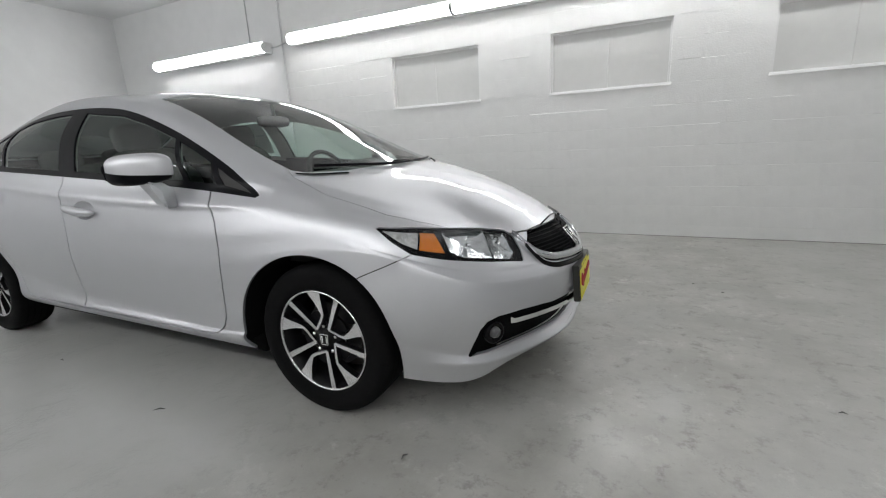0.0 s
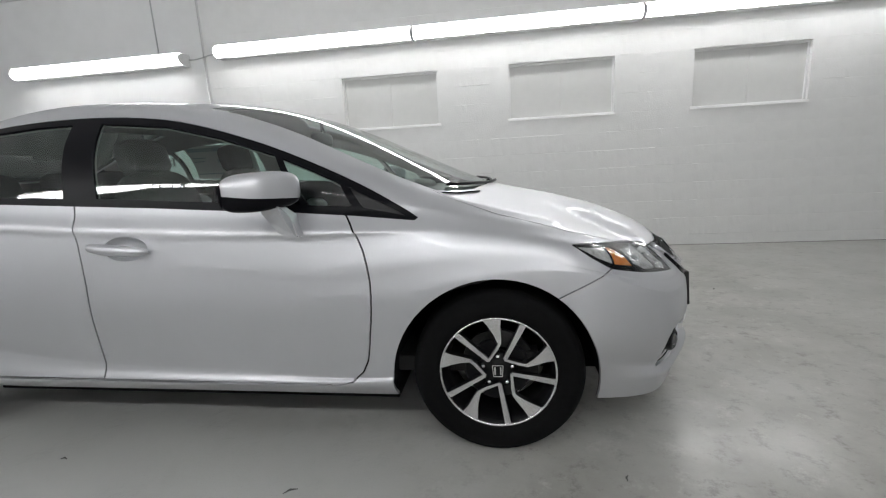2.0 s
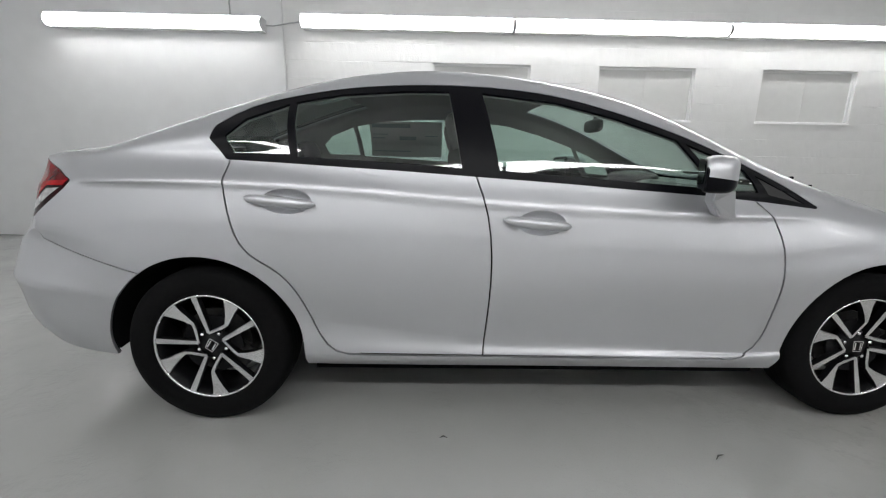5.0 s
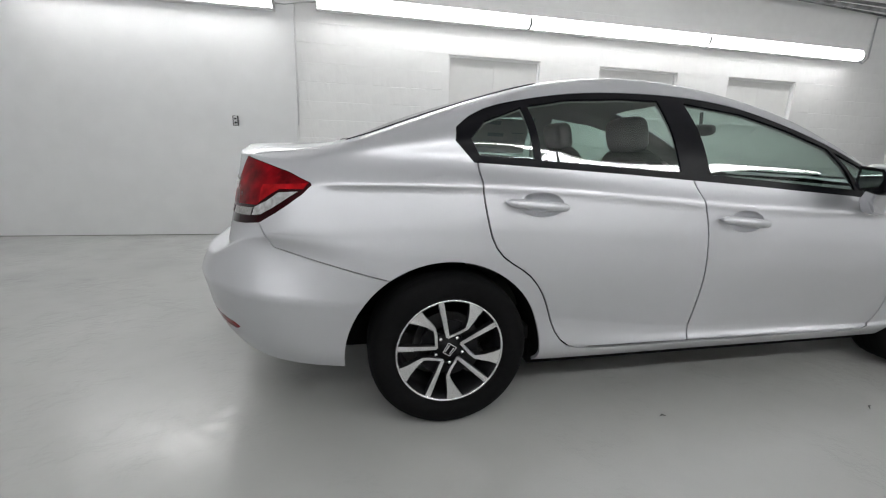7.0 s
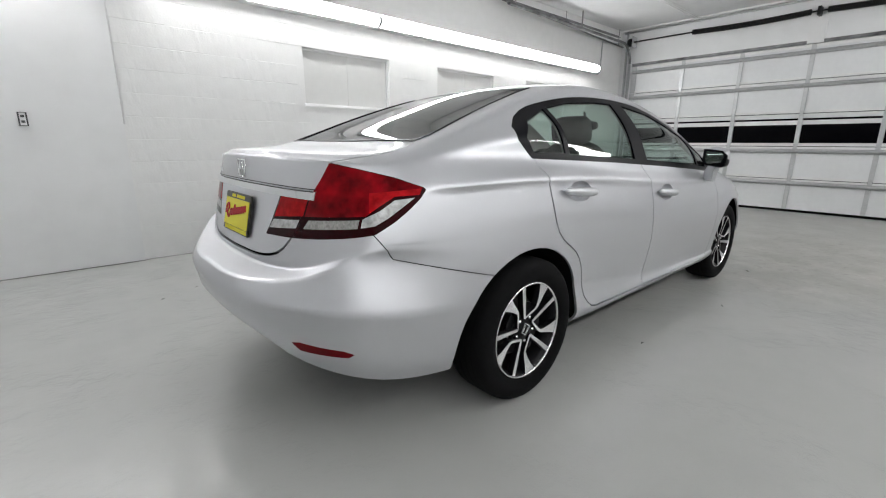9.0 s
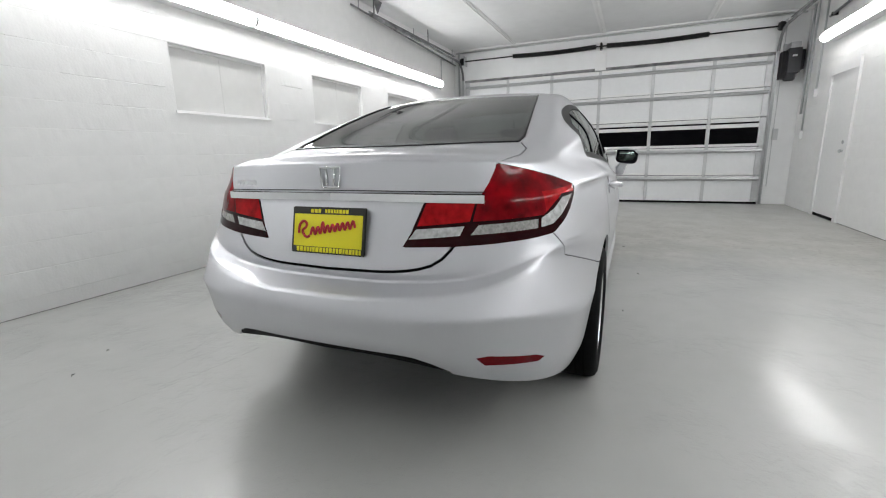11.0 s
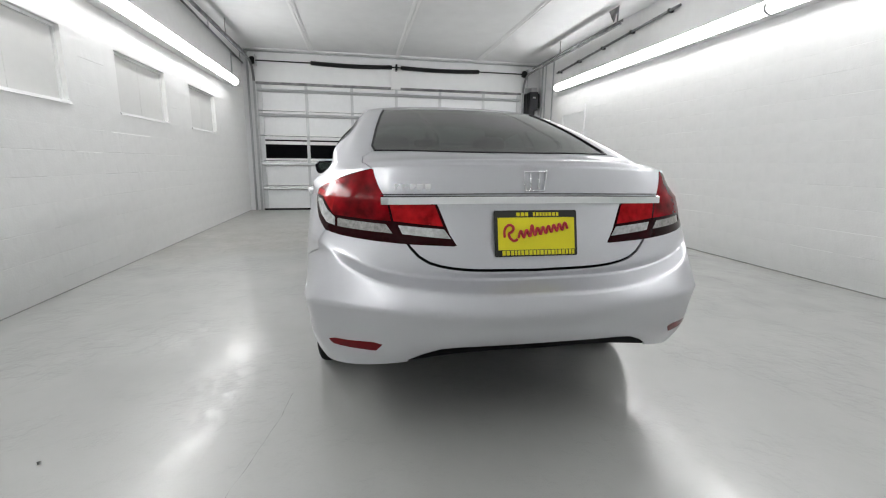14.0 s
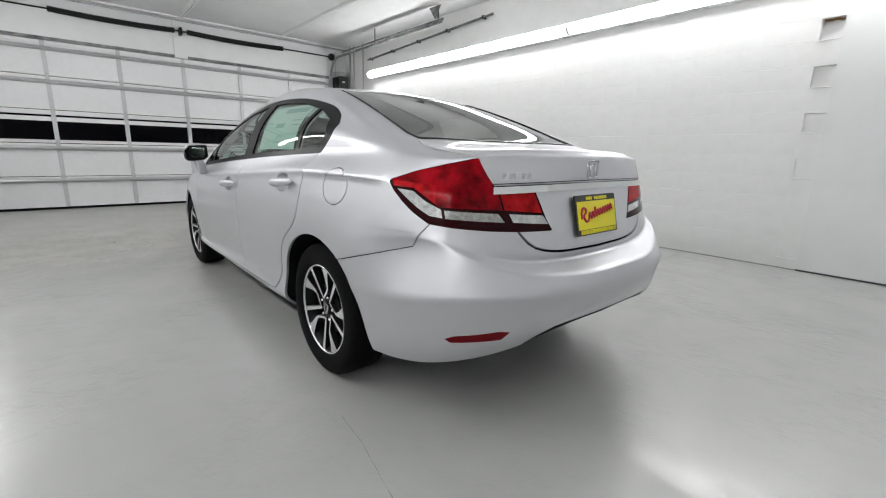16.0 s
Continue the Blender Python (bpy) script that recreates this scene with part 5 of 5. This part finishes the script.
for s, y in ((1, DOOR_Y1 + .035), (-1, DOOR_Y0 - .035)):
    track = empty("door_track", DX - .06, y, 0, "galvanised steel door track running up and back under the ceiling", "door track", "garage door tracks")
    track.matrix_basis = pose(0, 0, 0)
    bm = boxes((DX - .085, DX - .035, y - .006, y + .006, 0, 2.70), (DX - .085, DX - .079, y - .022, y + .022, 0, 2.70))
    part("upright", bm, M_GALV, track)
    bm = bmesh.new()
    pts = [(DX - .07, y, 2.70)] + [(DX - .07 - .36 * (1 - math.cos(a)), y, 2.70 + .36 * math.sin(a)) for a in (math.pi / 2 * k / 8 for k in range(1, 9))]
    pts += [(2.62, y, 3.10)]
    tube_along(bm, pts, .024, 8)
    part("rail", bm, M_TRACK, track)
    bm = boxes((2.62, 6.0, y + s * .02 - .02, y + s * .02 + .02, 3.128, 3.134), (2.62, 6.0, y + s * .04 - .003, y + s * .04 + .003, 3.128, 3.168))
    part("angle_bar", bm, M_TRACK, track)
    for x in (2.70, 4.6):
        part("hanger", boxes((x - .015, x + .015, y - .004, y + .004, 3.1, TOP)), M_TRACK, track)
    bm = bmesh.new()
    prism(bm, [(2.58, 3.33), (2.86, 3.33), (2.72, 3.14)], 1, y - s * .05 - .004, y - s * .05 + .004)
    part("end_bracket", bm, M_TRACK, track)

# a smaller pipe runs along each wall top; the south one lies on the wall itself, sooty and clamped
for ends, posts in ((((6.5, DOOR_Y1 + .235, 3.05), (2.4, DOOR_Y1 + .235, 3.22)), (6.3, 4.4, 2.6)),
                    (((5.47, Y0 + .055, 2.963), (1.85, Y0 + .055, 3.132)), ())):
    bm = bmesh.new()
    tube_along(bm, ends, .014 if posts else .019, 8)
    (xa, ya, za), (xb, yb, zb) = ends
    for x in posts:
        tube_along(bm, [(x, ya, za + (zb - za) * (xa - x) / (xa - xb)), (x, ya, TOP)], .006, 6)
    pipe = tagged(part("conduit", bm, M_TRACK, smooth=True), "thin sooty grey conduit along the wall top", "conduit")
    for x in (() if posts else (5.36, 4.55, 3.72, 2.9, 2.05)):
        z = za + (zb - za) * (xa - x) / (xa - xb)
        part("clamp", boxes((x - .018, x + .018, Y0, ya + .022, z - .022, z + .024)), M_SPRING, pipe, "dark pipe clamp", bevel=0.006)

spring = empty("torsion_spring", 6.42, 0, 3.10, "black torsion springs on a steel shaft over the door", "garage door spring")
inv = Matrix.Translation((-6.42, 0, -3.10))
bm = bmesh.new()
tube_along(bm, [(6.42, DOOR_Y1 + .06, 3.10), (6.42, DOOR_Y0 - .06, 3.10)], .0135, 10)
bmesh.ops.transform(bm, matrix=inv, verts=bm.verts)
part("shaft", bm, M_SPRING, spring, smooth=True)
for a, b in ((1.56, -.14), (-.34, -2.10)):
    bm = bmesh.new()
    n = 84
    for k in range(n):
        y = a + (b - a) * (k + .5) / n
        sag = -.022 * math.sin(math.pi * (k + .5) / n)
        ring = [(6.42 + .034 * math.cos(t), y, 3.10 + sag + .034 * math.sin(t)) for t in (2 * math.pi * i / 14 for i in range(15))]
        tube_along(bm, ring, .0125, 5, False)
    bmesh.ops.transform(bm, matrix=inv, verts=bm.verts)
    part("spring", bm, M_SPRING, spring, "black coiled spring", smooth=True)
for y in (DOOR_Y1 + .03, DOOR_Y0 - .03):
    bm = bmesh.new()
    lathe(bm, [(0, -.05), (.06, -.05), (.075, -.02), (.075, .02), (.06, .05), (0, .05)], 24)
    bmesh.ops.translate(bm, vec=(0, y, 0), verts=bm.verts)
    part("cable_drum", bm, M_SPRING, spring, smooth=True)
    part("bearing_plate", boxes((-.08, .12, y - .064, y - .058, -.10, .10)), M_GALV, spring, bevel=0.01)
part("centre_bracket", boxes((-.05, .135, -.26, -.22, -.06, .06)), M_SPRING, spring, bevel=0.008)
tagged(part("header_post", boxes((X1 - .03, X1, -.34, -.13, DOOR_TOP, TOP)), M_WHITETRIM, bevel=0.004), "white upright board on the header", "board", kind="structure")
tagged(part("header_trim", boxes((X1 - .012, X1, DOOR_Y0 - .02, DOOR_Y1 + .02, DOOR_TOP, DOOR_TOP + .05)), M_TRACK, bevel=0.003), "grey steel angle over the door", "trim", kind="structure")
bm = bmesh.new()
tube_along(bm, [(6.5, 2.9, 3.30), (6.5, -3.55, 3.30)], .016, 8)
tagged(part("conduit", bm, M_GREYMETAL, smooth=True), "thin grey conduit along the header", "conduit")

# opener beside the door
op = empty("door_opener", 6.38, -3.40, 2.20, "dark grey motor of the door opener beside the door", "door opener")
part("casing", boxes((-.12, .16, -.09, .09, .10, .50)), M_MACHINE, op, bevel=0.03)
bm = bmesh.new()
lathe(bm, [(0, -.12), (.07, -.12), (.085, -.10), (.085, .10), (.07, .12), (0, .12)], 24)
bmesh.ops.transform(bm, matrix=pose(-.02, .03, .10, 90, 0, 0), verts=bm.verts)
part("motor", bm, M_MACHINE, op, smooth=True)
part("gear_housing", boxes((-.06, .14, .10, .165, .02, .47)), M_SPRING, op, "oily black gear housing", bevel=0.02)
part("side_box", boxes((-.02, .15, -.165, -.10, .16, .48)), M_SPRING, op, "black side box", bevel=0.015)
part("top_cover", boxes((-.09, .13, -.07, .07, .50, .60)), M_GALV, op, bevel=0.02)
part("nameplate", boxes((-.124, -.12, -.03, .04, .36, .39)), M_WHITETRIM, op)
part("mounting_plate", boxes((.155, .18, -.12, .12, .05, .62)), M_GALV, op)
bm = bmesh.new()
tube_along(bm, [(6.36, -3.25, 3.05), (6.36, -3.25, .35)], .006, 6)
tagged(part("door_chain", bm, M_GALV, smooth=True), "thin steel pull chain hanging beside the door", "chain")
tagged(part("key_box", boxes((X1 - .05, X1, -3.36, -3.28, 1.18, 1.38)), M_GREYMETAL, bevel=0.01), "small grey control box on the wall", "control box")

# wiring on the far right corner
def wire_run(pts, r, label, mat=None):
    bm = bmesh.new()
    tube_along(bm, pts, r, 8)
    return tagged(part("conduit", bm, mat or M_GREYMETAL, smooth=True), label, "conduit")


wire_run([(5.75, Y0 + .015, TOP), (5.75, Y0 + .015, 1.95)], .014, "grey conduit down the wall to a switch")
tagged(part("switch_box", boxes((5.71, 5.79, Y0, Y0 + .05, 1.83, 1.95)), M_WHITETRIM, bevel=0.008), "white switch box on the wall", "switch")
wire_run([(6.15, Y0 + .015, TOP), (6.15, Y0 + .015, 1.32)], .013, "grey conduit down the wall to a socket")
tagged(part("socket_box", boxes((6.11, 6.19, Y0, Y0 + .05, 1.18, 1.32)), M_WHITETRIM, bevel=0.008), "white socket box on the wall", "socket")
wire_run([(6.32, Y0 + .02, TOP), (6.32, Y0 + .02, 1.6)], .018, "grey conduit up the corner")
# wiring round the left strip lights
wire_run([(-2.40, Y1 - .05, 2.47), (-2.3, Y1 - .045, 2.47), (-2.15, Y1 - .015, 2.51), (-1.98, Y1 - .015, 2.53)], .007, "thin cable between two strip lights")
wire_run([(-2.80, Y1 - .04, TOP), (-2.80, Y1 - .04, 2.58)], .008, "thin cable down from the ceiling")
wire_run([(-2.213, Y1 - .007, TOP), (-2.213, Y1 - .007, 1.25)], .006, "thin white-painted conduit down the plaster's edge", M_WHITETRIM)
wire_run([(-2.235, Y1 - .012, 3.14), (-1.2, Y1 - .012, 3.2), (0.2, Y1 - .012, 3.25)], .008, "thin cable along the wall top")
wire_run([(5.40, Y1 - .03, 2.52), (5.62, Y1 - .03, 2.44), (5.72, Y1 - .02, 2.52), (5.72, Y1 - .02, 3.05), (6.3, Y1 - .02, 3.1)], .011, "grey conduit from the last strip light")
wire_run([(X1 - .03, Y1 - .12, TOP), (X1 - .03, Y1 - .12, 0)], .022, "grey pipe down the corner")
sock = tagged(part("wall_socket", boxes((-2.895, -2.838, Y1 - .05, Y1 - .03, 1.213, 1.318)), M_MACHINE, bevel=0.005), "dark-edged white wall socket on the plaster", "socket")
part("socket_face", boxes((-2.885, -2.848, Y1 - .054, Y1 - .05, 1.218, 1.313)), M_WHITETRIM, sock)
for z in (1.237, 1.278):
    part("outlet", boxes((-2.878, -2.855, Y1 - .057, Y1 - .054, z, z + .018)), M_MACHINE, sock)

# ceiling battens
for y in (1.55, -.27, -2.1):
    b = empty("ceiling_batten", 0, y, TOP, "white ceiling joint strip", "batten", "ceiling strips", "structure")
    part("strip", boxes((-5.9, 6.5, -.035, -.008, -.022, 0), (-5.9, 6.5, .008, .035, -.022, 0), (-5.9, 6.5, -.055, .055, -.008, 0)), M_WHITETRIM, b, bevel=0.003)
tagged(part("cove_trim", boxes((6.46, X1, Y0, Y1, TOP - .03, TOP)), M_WHITETRIM, bevel=0.006), "white trim where ceiling and wall meet", "trim", kind="structure")

# the side door
d1 = empty("door_1", 4.72, Y0, 0, "white flush door with white trim in the block wall", "door", kind="structure")
part("leaf", boxes((-.40, .40, -.03, .012, .05, 2.06)), M_WHITETRIM, d1, bevel=0.004)
part("threshold_gap", boxes((-.40, .40, -.03, .01, .004, .05)), M_LINER, d1)
for bx in ((-.485, -.40, -.02, .03, 0, 2.06), (.40, .485, -.02, .03, 0, 2.06), (-.485, .485, -.02, .032, 2.06, 2.20)):
    part("trim", boxes(bx), M_WHITETRIM, d1, bevel=0.006)
for z in (.98, 1.10):
    bm = bmesh.new()
    lathe(bm, [(0, .062), (.02, .058), (.028, .04), (.012, .03), (.012, .012), (.03, .012)], 18)
    bmesh.ops.translate(bm, vec=(-.33, .0, z), verts=bm.verts)
    if z > 1.05:
        bmesh.ops.scale(bm, vec=(1, .6, 1), verts=bm.verts)
    part("knob" if z < 1.05 else "deadbolt", bm, M_GALV, d1, "steel knob", smooth=True)

# dark strips drawn as the shade in the gap along the walls' feet
for name, bx in (("foot_shade_north", (-2.22, X1, Y1 - .005, Y1 + .01, 0, .004)), ("foot_shade_north_end", (X0, -2.22, Y1 - .034, Y1 - .02, 0, .006)), ("foot_shade_south", (-2.3, 4.2, Y0 - .01, Y0 + .006, 0, .007)), ("foot_shade_south_end", (X0, -2.3, Y0, Y0 + .026, 0, .016))):
    tagged(part(name, boxes(bx), M_MACHINE if "south_end" in name else M_CRACK_SHADE), "dark strip drawn as the shaded joint along the wall's foot", "joint", kind="structure")

# crumbs of mortar and a stain round the holes beside the plaster
M_STAIN = material("brown_stain", (0.30, 0.19, 0.08), 0.8, grain=0.5, scale=60)
rng = random.Random(11)
for z0, z1, deep in HOLES:
    bm = bmesh.new()
    pts = [(-2.305 + .17 * k / 9, Y0 + .001 + rng.uniform(0, .004), z0 + rng.uniform(-.008, .008)) for k in range(10)]
    tube_along(bm, pts, [.004 + rng.uniform(0, .005) for _ in pts], 6)
    tagged(part("mortar_smear", bm, M_WALL, smooth=True), "lumpy white mortar under a broken block", "mortar", kind="structure")
bm = bmesh.new()
tube_along(bm, [(-2.30 + .15 * k / 6, Y0 - .055 + rng.uniform(0, .02), 2.272 + rng.uniform(-.004, .004)) for k in range(7)], .011, 6)
tagged(part("rust_stain", bm, M_STAIN, smooth=True), "brown stained edge in a broken block", "stain", kind="structure")

# cracks in the floor
for pts in ([(-1.70, .945), (-1.89, .966), (-2.17, 1.025), (-2.5, 1.11)],):
    bm = bmesh.new()
    line = []
    for (xa, ya), (xb, yb) in zip(pts, pts[1:]):
        for k in range(8):
            line.append((xa + (xb - xa) * k / 8 + rng.uniform(-.003, .003), ya + (yb - ya) * k / 8 + rng.uniform(-.003, .003)))
    low, top = [], []
    for x, y in line:
        w = rng.choice((.0002, .0005, .0009, .0014))
        low.append(bm.verts.new((x, y - w, .0012)))
        top.append(bm.verts.new((x, y + w, .0012)))
    for k in range(len(line) - 1):
        bm.faces.new((low[k], low[k + 1], top[k + 1], top[k]))
    tagged(part("floor_crack", bm, M_CRACK_SHADE), "thin dark crack in the painted floor", "crack", kind="structure")

# litter on the floor
rng = random.Random(5)
for x, y, a, ln in ((.62, -1.07, 35, .05), (1.76, -.93, 80, .03), (3.19, -.12, 10, .03), (2.81, 1.35, 60, .02), (2.97, 1.21, 20, .02), (-.39, -.97, 5, .03), (-2.3, 1.6, 40, .03), (-2.05, 1.75, 10, .02)):
    bm = bmesh.new()
    tube_along(bm, [(-ln / 2, 0, .003), (0, .004, .006), (ln / 2, -.003, .003)], [.001, .0035, .001], 6)
    g = part("floor_debris", bm, M_GRIT)
    g.matrix_basis = pose(x, y, .0, 0, 0, a)
    tagged(g, "small dark scrap lying on the floor", "debris", "scraps on the floor")

# ---- blocks of the two painted walls: thin skins with paint-filled joints ----
BW, BH, GAP = .405, .2, .0035


def block_mesh(w, h, d, seed):
    """One block face: its bed joints open and close unevenly, its head joints are painted shut."""
    r = random.Random(seed)
    nx, rows = 12, []
    bm = bmesh.new()

    def bed(z, inward):
        f, edge = r.choice((0.0, 0.0, 0.3, 0.9)), []
        for i in range(nx + 1):
            f = min(1, max(0, f + r.uniform(-.35, .33)))
            x = -w / 2 + w * i / nx
            edge.append(((x, d * (1 - .9 * f), z), (x, d + (.0012 if f > .5 and r.random() < .5 else 0), z + inward * (.003 + .004 * f * r.random()))))
        return [e[0] for e in edge], [e[1] for e in edge]
    lo, lo_in = bed(-h / 2, 1)
    hi, hi_in = bed(h / 2, -1)
    mid = [(-w / 2 + w * i / nx, d + r.uniform(-.0002, .0002), 0) for i in range(nx + 1)]
    for line in (lo, lo_in, mid, hi_in, hi):
        rows.append([bm.verts.new(p) for p in line])
    for a, b in zip(rows, rows[1:]):
        for k in range(nx):
            bm.faces.new((a[k], b[k], b[k + 1], a[k + 1]))
    me = bpy.data.meshes.new("block")
    bm.to_mesh(me)
    bm.free()
    me.materials.append(M_WALL)
    return me


BLOCKS = [[block_mesh(w, BH, .0022, k + 40 * n) for k in range(14)] for n, w in enumerate((BW, BW / 2))]


def lay_blocks(wall, y, facing, x0, x1, z0, z1, holes):
    n = 0
    r = random.Random(3 if facing < 0 else 4)
    for row in range(int((z1 - z0) / BH + .5)):
        z = z0 + BH * (row + .5)
        x = x0
        first = row % 2
        while x < x1 - .1:
            half = first or x1 - x < BW - .05
            w = BW / 2 if half else BW
            first = 0
            c = x + w / 2
            x += w
            if any(c - w / 2 < hx1 and c + w / 2 > hx0 and z - BH / 2 < hz1 - .01 and z + BH / 2 > hz0 + .01 for hx0, hx1, hz0, hz1 in holes):
                continue
            ob = new("block", r.choice(BLOCKS[1 if half else 0]))
            ob.parent = wall
            depth = r.uniform(-.0002, .0002)
            ob.matrix_basis = pose(c, y + facing * depth, z, r.uniform(-.02, .02), 0, (0 if facing > 0 else 180) + r.uniform(-.02, .02))
            n += 1
    return n


lay_blocks(wall_left, Y1, -1, -2.20, X1, .12, 2.72, [(a - .02, b + .02, WZ0 - .03, WZ1) for a, b in WINS])
lay_blocks(wall_right, Y0, 1, -2.12, 6.2, .10, 2.70, [(4.2, 5.24, 0, 2.22)])
